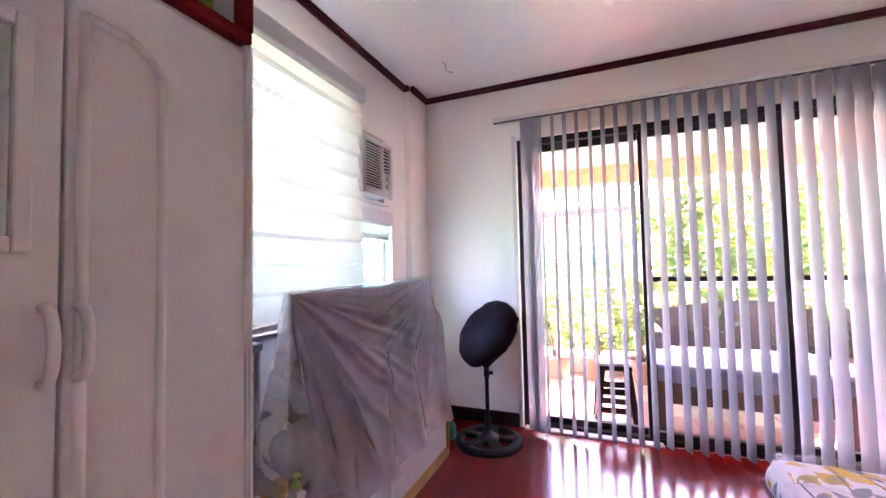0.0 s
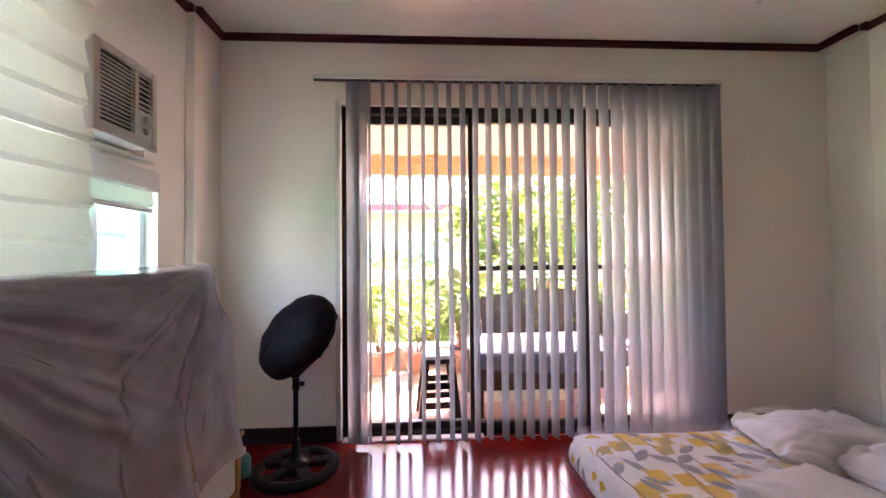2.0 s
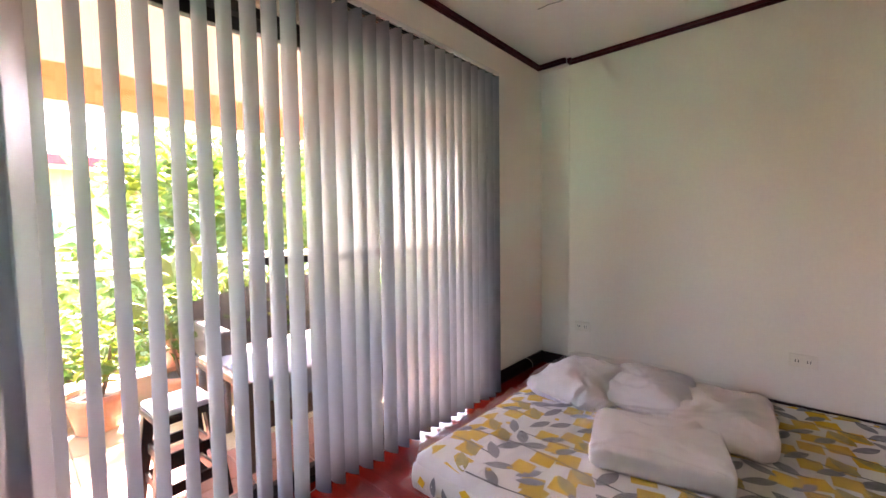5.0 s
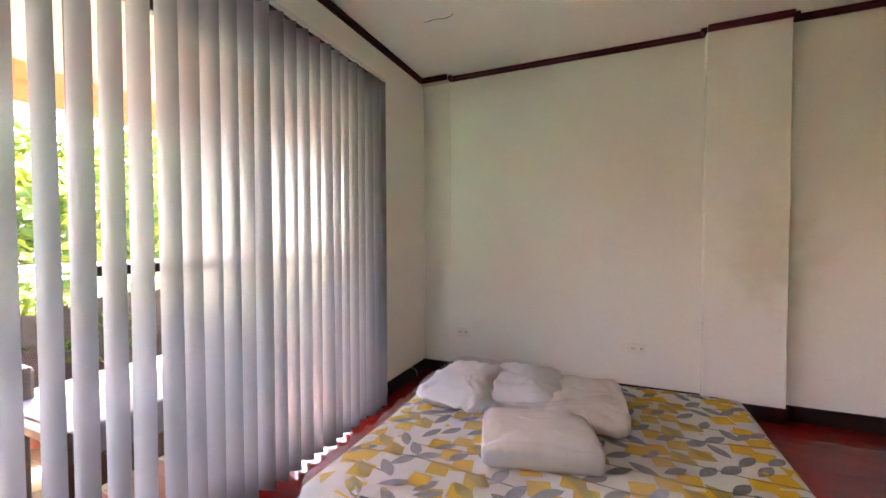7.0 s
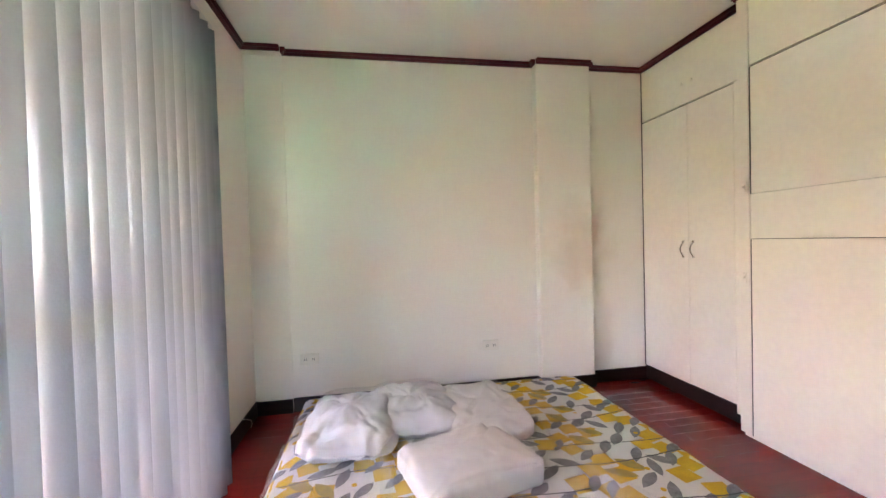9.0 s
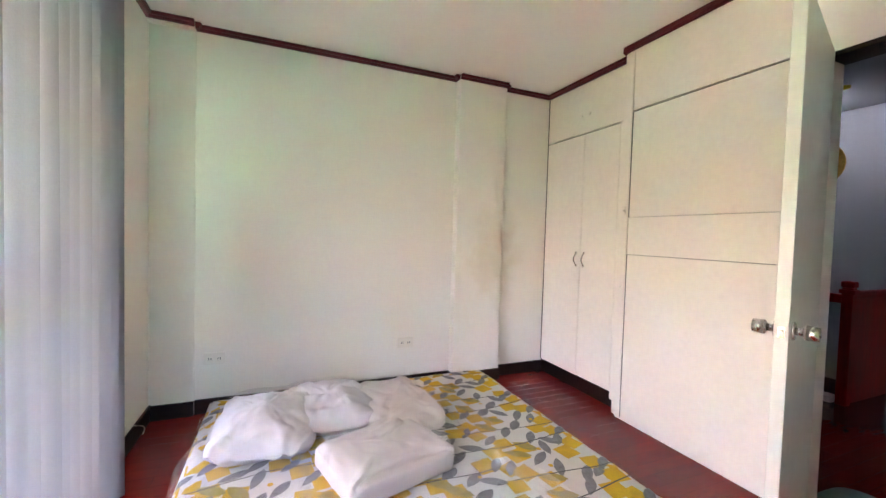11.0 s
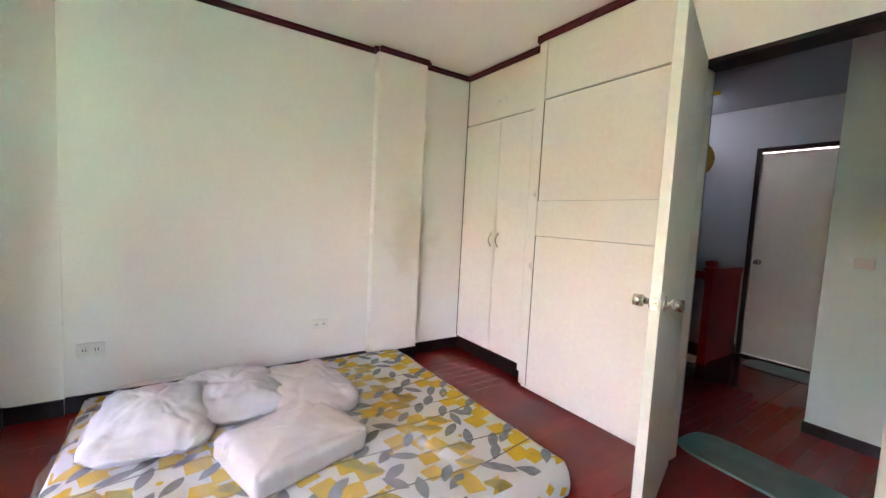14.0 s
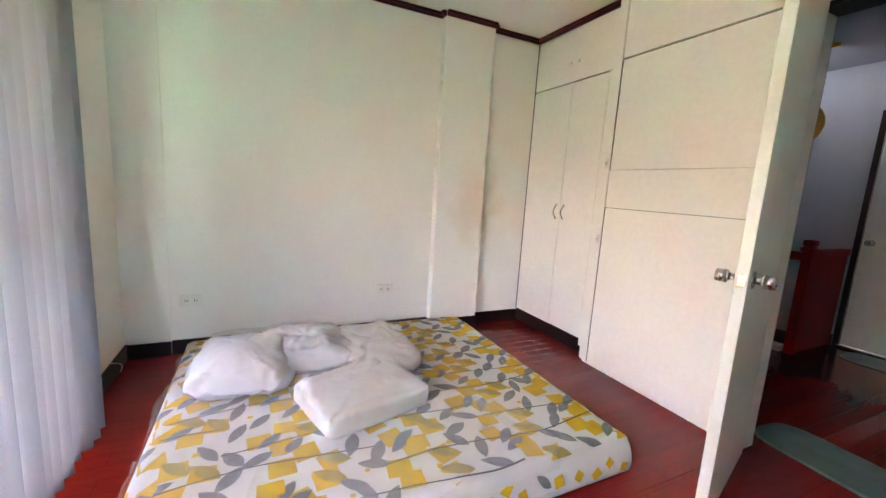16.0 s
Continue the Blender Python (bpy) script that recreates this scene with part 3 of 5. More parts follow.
shade("zebra_shade", 1.22, 2.265, 0.985, 2.22, 10, WEST + 0.105, "cream sheer zebra shade drawn down over the window")
shade("roller_shade", 2.25, 2.78, 1.43, 1.545, 1, WEST - 0.02, "cream roller shade drawn half way over the small window")

cooler = thing("air_conditioner", "off-white window air conditioner set into a wall recess", "air conditioner")
ax, y0, y1, z0, z1 = WEST + 0.15, 2.235, 2.555, 1.655, 1.985
bm = bmesh.new()
box(bm, WEST - 0.45, ax - 0.02, y0, y1, z0, z1, 0.008)
part("case", bm, AC_BODY, cooler)
bm = bmesh.new()
box(bm, ax - 0.02, ax, y0 - 0.012, y0 + 0.022, z0 - 0.01, z1 + 0.01, 0.006)
box(bm, ax - 0.02, ax, y1 - 0.022, y1 + 0.012, z0 - 0.01, z1 + 0.01, 0.006)
box(bm, ax - 0.02, ax, y0 + 0.022, y1 - 0.022, z1 - 0.022, z1 + 0.01, 0.006)
box(bm, ax - 0.02, ax, y0 + 0.022, y1 - 0.022, z0 - 0.01, z0 + 0.04, 0.006)
box(bm, ax - 0.02, ax - 0.001, y1 - 0.125, y1 - 0.10, z0 + 0.03, z1 - 0.02, 0.004)
box(bm, ax - 0.02, ax - 0.003, y1 - 0.10, y1 - 0.02, z0 + 0.03, z0 + 0.15, 0.004)
part("front_panel", bm, AC_BODY, cooler)
for k in range(15):
    bm = bmesh.new()
    z = z0 + 0.05 + k * (z1 - z0 - 0.08) / 15
    box(bm, ax - 0.009, ax - 0.002, y0 + 0.02, y1 - 0.124, z, z + 0.0075, 0.0015)
    part("louvre", bm, AC_BODY, cooler)
for k in range(8):
    bm = bmesh.new()
    z = z0 + 0.16 + k * 0.022
    box(bm, ax - 0.010, ax - 0.004, y1 - 0.10, y1 - 0.022, z, z + 0.008, 0.0015)
    part("vent_slat", bm, AC_BODY, cooler)
bm = bmesh.new()
box(bm, ax - 0.0199, ax - 0.0185, y0 + 0.02, y1 - 0.02, z0 + 0.03, z1 - 0.02)
part("grille_back", bm, PLASTIC_D, cooler, "dark grille opening")
for z in (z0 + 0.065, z0 + 0.115):
    bm = bmesh.new()
    tube(bm, (ax - 0.004, y1 - 0.06, z), (ax + 0.016, y1 - 0.06, z), 0.016, 0.013)
    part("knob", bm, PLASTIC_W, cooler)
bm = bmesh.new()
for a, b, c, d in ((ACR[0], y0 - 0.002, ACR[2], ACR[3]), (y1 + 0.002, ACR[1], ACR[2], ACR[3]), (y0 - 0.002, y1 + 0.002, ACR[2], z0 - 0.002), (y0 - 0.002, y1 + 0.002, z1 + 0.002, ACR[3])):
    box(bm, WEST - 0.10, WEST - 0.06, a, b, c, d)
setting("trim_cooler_filler", bm, WALL, "painted filler board round the air conditioner", "trim")
bm = bmesh.new()
box(bm, WEST - 0.15, WEST + 0.05, ACR[0], ACR[1], ACR[2], ACR[2] + 0.012, 0.003)
setting("trim_cooler_shelf", bm, WALL, "white wooden shelf under the air conditioner", "trim")

# ---- built-in cabinets on the door wall ----
def leaf_panel(name, x0, x1, y, z0, z1, parent, mat=CAB, thick=0.02, label=""):
    bm = bmesh.new()
    box(bm, x0 + 0.001, x1 - 0.001, y - thick, y, z0 + 0.001, z1 - 0.001, 0.0012)
    return part(name, bm, mat, parent, label)


def bow_handle(parent, x, y, z, long=0.11):
    bm = bmesh.new()
    pts = [(x, y + 0.028 * math.sin(k / 14 * math.pi), z - long / 2 + long * k / 14) for k in range(15)]
    sweep(bm, pts, 0.005)
    for p in (pts[0], pts[-1]):
        tube(bm, (p[0], y - 0.002, p[2]), (p[0], y + 0.006, p[2]), 0.008, sides=10)
    return part("handle", bm, STEEL, parent, "small bowed steel handle")


tall = thing("tall_cabinet", "cream painted built-in cabinet with a pair of tall doors", "cabinet")
bm = bmesh.new()
box(bm, 1.86, EAST, -0.3, 0.162, 0.10, CEILING)
box(bm, 1.86, EAST, -0.3, 0.165, 0.0, 0.10)
part("body", bm, CAB, tall)
# Dark sheet added behind the doors: it gives their gaps the look of shade.
bm = bmesh.new()
box(bm, 1.862, EAST - 0.001, 0.1626, 0.1646, 0.12, 2.57)
part("gap_shade_sheet", bm, PLASTIC_D, tall, "dark sheet added so the door joints read as shaded")
# Solid dark strip that fills the corner joint.
bm = bmesh.new()
box(bm, EAST - 0.008, EAST - 0.002, 0.166, 0.188, 0.115, 2.574)
part("corner_bead", bm, BASE, tall, "dark caulk strip in the joint against the wall")
leaf_panel("top_panel", 1.845, EAST - 0.009, 0.185, 2.160, 2.574, tall)
for a, b, hx in ((2.3475, EAST - 0.009, 2.393), (1.9745, 2.3465, 2.302)):
    d = leaf_panel("door", a, b, 0.185, 0.115 if a > 2.2 else 0.118, 2.152, tall)
    bow_handle(d, hx, 0.186, 1.105)
    bm = bmesh.new()
    tube(bm, (hx, 0.184, 2.31), (hx, 0.196, 2.31), 0.009, 0.012, sides=12)
    part("peg", bm, CAB, tall)
leaf_panel("side_strip", 1.845, 1.975, 0.185, 0.06, 2.16, tall)
bm = bmesh.new()
box(bm, 1.9, EAST - 0.001, 0.166, 0.18, 0.0, 0.112, 0.003)
box(bm, 1.843, 1.9, 0.166, 0.181, 0.0, 0.058, 0.003)
part("plinth", bm, BASE, tall, "dark plinth board")

deep = thing("deep_cabinet", "cream painted built-in cabinet with flush upper and lower panels", "cabinet")
bm = bmesh.new()
box(bm, 0.79, 1.84, 0.16, 0.278, 0.02, CEILING)
box(bm, 1.0, 1.84, -0.3, 0.16, 0.0, CEILING)
box(bm, 0.79, 1.84, 0.16, 0.27, 0.0, 0.02)
part("body", bm, CAB, deep)
# Gap shade again comes from a dark sheet added behind the doors.
bm = bmesh.new()
box(bm, 0.80, 1.836, 0.2784, 0.2796, 0.03, 2.57)
part("gap_shade_sheet", bm, PLASTIC_D, deep, "dark sheet added so the door joints read as shaded")
leaf_panel("frame_panel", 1.77, 1.842, FRONT, 0.03, 2.574, deep)
leaf_panel("frame_panel", 0.79, 1.766, FRONT, 2.165, 2.574, deep)
leaf_panel("frame_panel", 0.79, 1.766, FRONT, 1.1785, 1.4355, deep)
# Solid dark strips stand in for the shade in the deeper side gaps.
for z0, z1 in ((0.03, 1.177), (1.436, 2.156)):
    bm = bmesh.new()
    box(bm, 1.7632, 1.7685, 0.2798, 0.2985, z0, z1)
    part("joint", bm, PLASTIC_D, deep, "dark strip standing in for shade in the door joint")
leaf_panel("door", 0.80, 1.7615, FRONT, 1.436, 2.156, deep)
leaf_panel("door", 0.80, 1.7625, FRONT, 0.03, 1.177, deep)
for z in (0.95, 1.48):
    bm = bmesh.new()
    tube(bm, (1.80, FRONT, z), (1.80, FRONT + 0.02, z), 0.007, sides=10)
    box(bm, 1.79, 1.815, FRONT - 0.002, FRONT + 0.006, z - 0.03, z + 0.03, 0.003)
    part("hinge", bm, CAB, deep)

# ---- bedroom door ----
door = tagged(thing("door_2", "cream painted flush bedroom door standing open with steel knobs", "door"), kind="structure")
bm = bmesh.new()
box(bm, DOOR_X1, DOOR_X1 + 0.05, 0.16, FRONT + 0.004, 0, DOOR_TOP + 0.024, 0.004)
box(bm, DOOR_X0 - 0.04, DOOR_X0, 0.16, FRONT + 0.004, 0, DOOR_TOP + 0.024, 0.004)
part("jamb", bm, CAB, door, "cream painted jamb")
bm = bmesh.new()
box(bm, DOOR_X0, DOOR_X1, 0.16, FRONT + 0.006, DOOR_TOP, DOOR_TOP + 0.024, 0.003)
part("head", bm, BASE, door, "dark stained door head")
leaf = new("leaf")
leaf.parent = door
HINGE, LEAF_TURN, LEAF_W = (0.722, 0.315), 107.5, 0.70
leaf.matrix_basis = pose(HINGE[0], HINGE[1], 0, 0, 0, LEAF_TURN)
bm = bmesh.new()
box(bm, 0.0, LEAF_W, -0.02, 0.02, 0.012, DOOR_TOP + 0.02, 0.003)
panel = part("slab", bm, DOOR, leaf)
for s in (1, -1):
    bm = bmesh.new()
    tube(bm, (LEAF_W - 0.065, 0.02 * s, 0.985), (LEAF_W - 0.065, 0.028 * s, 0.985), 0.033, 0.030, 24)
    tube(bm, (LEAF_W - 0.065, 0.028 * s, 0.985), (LEAF_W - 0.065, 0.045 * s, 0.985), 0.013, 0.013, 20)
    tube(bm, (LEAF_W - 0.065, 0.045 * s, 0.985), (LEAF_W - 0.065, 0.055 * s, 0.985), 0.014, 0.026, 24)
    tube(bm, (LEAF_W - 0.065, 0.055 * s, 0.985), (LEAF_W - 0.065, 0.088 * s, 0.985), 0.026, 0.023, 24)
    tube(bm, (LEAF_W - 0.065, 0.0881 * s, 0.985), (LEAF_W - 0.065, 0.091 * s, 0.985), 0.010, 0.009, 16)
    part("knob", bm, STEEL, leaf, "brushed steel knob")
bm = bmesh.new()
box(bm, LEAF_W - 0.001, LEAF_W + 0.0008, -0.010, 0.010, 0.965, 1.005, 0.0003)
tube(bm, (LEAF_W, 0, 0.985), (LEAF_W + 0.010, 0, 0.985), 0.009, 0.006, 14)
part("latch", bm, STEEL, leaf, "steel latch plate")

# ---- mattress on the floor ----
BX0, BX1, BY0, BY1, BH = 0.84, 2.58, 0.975, 2.93, 0.185


def bed_top(x, y):
    return BH + 0.008 * noise.noise(Vector((x * 3.1, y * 3.3, 1.7))) + 0.004 * noise.noise(Vector((x * 9, y * 8, 4.2)))


mattress = thing("mattress", "floor mattress in a white sheet printed with yellow and grey leaves", "mattress")
bm = bmesh.new()


def bed_at(u, v):
    """Over the top and down the four sides, with rounded edges."""
    def fold(t, lo, hi):
        side, run = 0.20, hi - lo
        s = t * (run + 2 * side)
        if s < side:
            return lo, side - s
        if s > side + run:
            return hi, s - side - run
        return lo + s - side, 0.0
    x, dx = fold(u, BX0, BX1)
    y, dy = fold(v, BY0, BY1)
    drop = max(dx, dy)
    r = 0.05
    e = min(x - BX0, BX1 - x, y - BY0, BY1 - y)
    z = bed_top(x, y)
    if drop == 0 and e < r:
        z -= r - math.sqrt(max(0, r * r - (r - e) ** 2))
    elif drop > 0:
        z = max(0.004, BH - r - drop * 0.80)
        bulge = 0.02 * math.sin(min(1, drop / 0.19) * math.pi)
        x += math.copysign(bulge, x - 1.7) if dx >= dy and dx > 0 else 0
        y += math.copysign(bulge, y - 1.9) if dy >= dx and dy > 0 else 0
    return x, y, z


sheet(bm, 90, 90, bed_at)
bmesh.ops.remove_doubles(bm, verts=bm.verts[:], dist=0.0008)
part("sheet", bm, SHEET, mattress, "white printed bed sheet")
bpy.context.view_layer.update()
rnd = random.Random(11)


def lay(b, pts, mat, lift=0.0022):
    inside = [(min(max(x, BX0 + 0.012), BX1 - 0.012), min(max(y, BY0 + 0.012), BY1 - 0.012)) for x, y in pts]
    def height(x, y):
        e = min(x - BX0, BX1 - x, y - BY0, BY1 - y)
        z = bed_top(x, y)
        return z - (0.05 - math.sqrt(max(0, 0.0025 - (0.05 - e) ** 2)) if e < 0.05 else 0) + lift
    vs = [b.verts.new((x, y, height(x, y))) for x, y in inside]
    mid = b.verts.new((sum(p[0] for p in inside) / len(inside), sum(p[1] for p in inside) / len(inside), 0))
    mid.co.z = height(mid.co.x, mid.co.y) + 0.0004
    for k in range(len(vs)):
        try:
            f = b.faces.new((mid, vs[k], vs[(k + 1) % len(vs)]))
            f.material_index = mat
        except ValueError:
            pass


def leaf_outline(x, y, turn, long, wide):
    c, s = math.cos(turn), math.sin(turn)
    side = [(t - 0.5, math.sin(t * math.pi) ** 0.8 * (1 - 0.25 * t)) for t in [k / 6 for k in range(7)]]
    ring = [(u * long, w * wide / 2) for u, w in side] + [(u * long, -w * wide / 2) for u, w in side[-2:0:-1]]
    return [(x + c * u - s * w, y + s * u + c * w) for u, w in ring]


pat = bmesh.new()
ROW = 0.145
rows = int((BX1 - BX0) / ROW) + 2
for i in range(rows):
    # a wavy stem runs along each row, with leaves, squares and dots on it
    wave = lambda y, i=i: base_of(i) + 0.022 * math.sin(y * 6.5 + i * 2.1)
    def base_of(k):
        return BX0 + 0.05 + k * ROW
    ys = [BY0 + 0.02 + 0.025 * k for k in range(int((BY1 - BY0 - 0.04) / 0.025))]
    for k, (a, b) in enumerate(zip(ys, ys[1:])):
        if (k // 22 + i) % 3 == 0:
            continue
        xa, xb = wave(a), wave(b)
        if BX0 + 0.02 < xa < BX1 - 0.02 and BX0 + 0.02 < xb < BX1 - 0.02:
            lay(pat, [(xa - 0.0034, a), (xa + 0.0034, a), (xb + 0.0034, b), (xb - 0.0034, b)], 3, 0.0034)
    y, k = BY0 + 0.03 + (i % 2) * 0.07, i
    while y < BY1 - 0.03:
        x = wave(y) + (0.035 if k % 2 else -0.035)
        if BX0 + 0.02 < x < BX1 - 0.02:
            kind = (k * 2 + i * 3) % 5
            if kind in (0, 2, 3):
                q, t = rnd.uniform(0.047, 0.058), rnd.uniform(-0.25, 0.25) + 0.1
                lay(pat, [(x + q * 1.25 * math.cos(t + a), y + q * 1.25 * math.sin(t + a)) for a in (0.78, 2.35, 3.93, 5.50)], 0, 0.0020)
                if kind == 0:
                    lay(pat, leaf_outline(x + 0.052, y + 0.045, t + 2.2, 0.125, 0.056), 1, 0.0026)
                if kind == 3:
                    lay(pat, leaf_outline(x + 0.01, y - 0.01, t + 0.8, 0.145, 0.066), 2, 0.0028)
            else:
                lay(pat, leaf_outline(x, y, rnd.choice((0.6, 1.1, 2.2, 2.7)) + rnd.uniform(-0.25, 0.25), rnd.uniform(0.125, 0.15), rnd.uniform(0.055, 0.068)), 1, 0.0025)
            if k % 4 == 1:
                dx, dy, q = rnd.uniform(-0.05, 0.05), rnd.uniform(0.03, 0.05), rnd.uniform(0.009, 0.014)
                lay(pat, [(x + dx + q * math.cos(a * 0.628), y + dy + q * math.sin(a * 0.628)) for a in range(10)], 0, 0.0031)
        y += rnd.uniform(0.078, 0.10)
        k += 1
# the print goes on down the sides
for side in range(4):
    length = (BY1 - BY0) if side < 2 else (BX1 - BX0)
    s = 0.05
    while s < length - 0.05:
        kind = rnd.random()
        z = rnd.uniform(0.05, 0.12)
        q = rnd.uniform(0.026, 0.036)
        turn = rnd.uniform(0, 3)
        ring = [(q * math.cos(turn + a), q * math.sin(turn + a)) for a in (0.78, 2.35, 3.93, 5.50)] if kind < 0.45 else leaf_outline(0, 0, turn, 0.09, 0.042)
        vs = []
        for u, w in ring:
            zz = min(max(z + w, 0.01), 0.13)
            drop = (BH - 0.05 - zz) / 0.80
            out = 0.02 * math.sin(min(1, drop / 0.19) * math.pi) + 0.003
            along = s + u
            p = [(BX0 - out, BY0 + along, zz), (BX1 + out, BY0 + along, zz), (BX0 + along, BY0 - out, zz), (BX0 + along, BY1 + out, zz)][side]
            vs.append(pat.verts.new(p))
        f = pat.faces.new(vs)
        f.material_index = 0 if kind < 0.45 else 1
        s += rnd.uniform(0.07, 0.11)
bmesh.ops.remove_doubles(pat, verts=pat.verts[:], dist=1e-6)
part("printed_pattern", pat, (PRINT_Y, PRINT_G, PRINT_D, PRINT_L), mattress, "printed yellow squares and grey leaves")


CUSHIONS = []


def cushion(name, label, category, x, y, z, rz, sx, sy, sz, mat, seed, wrinkle=0.012, freq=6.0, pinch=0.5, square=0.45, soft=0.9):
    bm = bmesh.new()
    lumpy(bm, sx, sy, sz, square, soft, seed=seed, wrinkle=wrinkle, freq=freq, pinch=pinch)
    ob = new(name, mesh_of(name, bm, mat))
    ob.matrix_world = pose(x, y, z, 0, 0, rz)
    CUSHIONS.append((x, y, z, radians(rz), sx, sy, sz, pinch, 2 / square, soft))
    return tagged(ob, label, category)


def cushion_top(px, py):
    """The height of the highest cushion over a place, or 0."""
    best = 0.0
    for x, y, z, r, sx, sy, sz, pinch, power, soft in CUSHIONS:
        dx, dy = px - x, py - y
        a, b = (dx * math.cos(r) + dy * math.sin(r)) / (sx / 2), (dy * math.cos(r) - dx * math.sin(r)) / (sy / 2)
        c = (abs(a) ** power + abs(b) ** power) ** (1 / power)
        if c < 1:
            up = math.sqrt(1 - min(1, c ** 1.333) ** 2) ** soft * (1 - max(abs(a), abs(b)) ** 4 * pinch)
            best = max(best, z + sz / 2 * (1 + up))
        elif c < 1.25:
            best = max(best, z + sz / 2 * (1.25 - c) / 0.25)
    return best


cushion("pillow", "plump white pillow with a creased hem on the mattress", "pillow", 1.96, 2.575, 0.165, -4, 0.70, 0.50, 0.195, PILLOW, 1, 0.022, 9, 0.62, 0.50)
cushion("pillow", "plump white pillow leaning beside the other pillow", "pillow", 2.09, 2.255, 0.165, 3, 0.62, 0.52, 0.180, PILLOW, 2, 0.020, 9, 0.58, 0.50)
cushion("pillow", "flat cream pillow in clear plastic wrapping on the mattress", "pillow", 2.03, 1.87, 0.168, 4, 0.66, 0.43, 0.135, QUILT, 3, 0.014, 11, 0.18, 0.24, 0.5)
cushion("folded_quilt", "folded cream quilt lying in front of the pillows", "quilt", 1.50, 2.06, 0.170, 16, 0.42, 0.53, 0.135, QUILT, 5, 0.012, 10, 0.05, 0.15, 0.30)

film_sheet = thing("plastic_cover", "clear crumpled plastic film thrown over the mattress and quilt", "plastic sheet")
bm = bmesh.new()


def cover_at(u, v):
    x, y = 0.80 + 1.48 * u, 1.40 + 1.60 * v
    x += 0.05 * noise.noise(Vector((u * 4, v * 4, 7))) * (u > 0.02)
    y += 0.05 * noise.noise(Vector((u * 4, v * 4, 9)))
    z = BH + 0.022 + 0.030 * abs(noise.noise(Vector((x * 6, y * 6, 3)))) + 0.012 * noise.noise(Vector((x * 17, y * 15, 5)))
    z = max(z, cushion_top(x, y) + 0.034 + 0.008 * noise.noise(Vector((x * 9, y * 9, 1))))
    if x < 0.85:
        z = min(z, BH - (0.85 - x) * 4.5)
    if y > 2.92:
        z = min(z, BH - (y - 2.92) * 2.6)
    return x, y, max(z, 0.012)


sheet(bm, 90, 90, cover_at)
part("film", bm, FILM, film_sheet)
for x0, y0, x1, y1 in ((0.80, 2.55, 1.55, 2.40), (1.05, 1.48, 1.75, 1.62), (1.40, 2.36, 1.85, 1.70)):
    # gathered ridges where the film is bunched up
    bm = bmesh.new()
    def ridge_at(u, v, x0=x0, y0=y0, x1=x1, y1=y1):
        x = x0 + (x1 - x0) * u + 0.03 * math.sin(u * 9 + x0 * 5) + 0.02 * (v - 0.5)
        y = y0 + (y1 - y0) * u + 0.05 * (v - 0.5) + 0.02 * math.sin(u * 7)
        z = max(BH + 0.03, cushion_top(x, y) + 0.060) + 0.022 * math.sin(v * math.pi) * (0.5 + abs(noise.noise(Vector((u * 9, v * 2, x0)))))
        return x, y, z
    sheet(bm, 50, 8, ridge_at)
    part("fold", bm, FILM, film_sheet)

# ---- covered fan ----
fan = thing("stand_fan", "black pedestal fan with its head wrapped in a black bag", "fan", pose(-0.70, 2.99, 0, 0, 0, 0))
bm = bmesh.new()
for k in range(40):
    a0, a1 = 2 * math.pi * k / 40, 2 * math.pi * (k + 1) / 40
    ring = [(0.235, 0.0), (0.232, 0.022), (0.205, 0.034), (0.17, 0.028), (0.168, 0.0)]
    for (r0, z0), (r1, z1) in zip(ring, ring[1:] + ring[:1]):
        q = [bm.verts.new((r * math.cos(a), r * math.sin(a), z)) for r, z, a in ((r0, z0, a0), (r0, z0, a1), (r1, z1, a1), (r1, z1, a0))]
        bm.faces.new(q).smooth = True
bmesh.ops.remove_doubles(bm, verts=bm.verts[:], dist=1e-5)
part("base_ring", bm, BLACK, fan)
for k in range(5):
    bm = bmesh.new()
    a = radians(72 * k + 20)
    vs = box(bm, 0.05, 0.19, -0.036, 0.036, 0.006, 0.040, 0.006)
    for v in bm.verts:
        w = 0.6 + 2.2 * (v.co.x - 0.05)
        v.co = Matrix.Rotation(a, 3, "Z") @ Vector((v.co.x, v.co.y * w * 1.2, v.co.z - (v.co.x - 0.05) * 0.06))
    part("base_spoke", bm, BLACK, fan)
bm = bmesh.new()
lathe(bm, [(0.075, 0.0), (0.075, 0.04), (0.05, 0.055), (0.026, 0.075), (0.021, 0.16), (0.015, 0.17)])
part("hub", bm, BLACK, fan)
bm = bmesh.new()
tube(bm, (0, 0, 0.10), (0, 0, 0.56), 0.0135)
part("pole", bm, BLACK, fan)
bm = bmesh.new()
tube(bm, (0, 0, 0.44), (0, 0, 0.50), 0.021, 0.019)
tube(bm, (0.018, 0, 0.47), (0.045, 0, 0.47), 0.012, 0.014)
part("height_collar", bm, BLACK, fan)
bm = bmesh.new()


def bag_at(u, v):
    th, ph = u * 2 * math.pi, v * math.pi
    r = 0.246 * math.sin(ph) ** 0.62
    y = -math.cos(ph) * 0.085
    x, z = r * math.cos(th), r * math.sin(th)
    down = max(0, -math.sin(th)) ** 6
    z -= 0.008 * down * math.sin(ph)
    crease = noise.noise(Vector((math.cos(th) * 3, math.sin(th) * 3, ph * 1.2))) * 0.022 + abs(noise.noise(Vector((math.cos(th) * 7, math.sin(th) * 7, ph * 1.4)))) * 0.018
    crease *= math.sin(ph) ** 1.5
    return x * (1 + crease * 2), y + crease, z * (1 + crease)


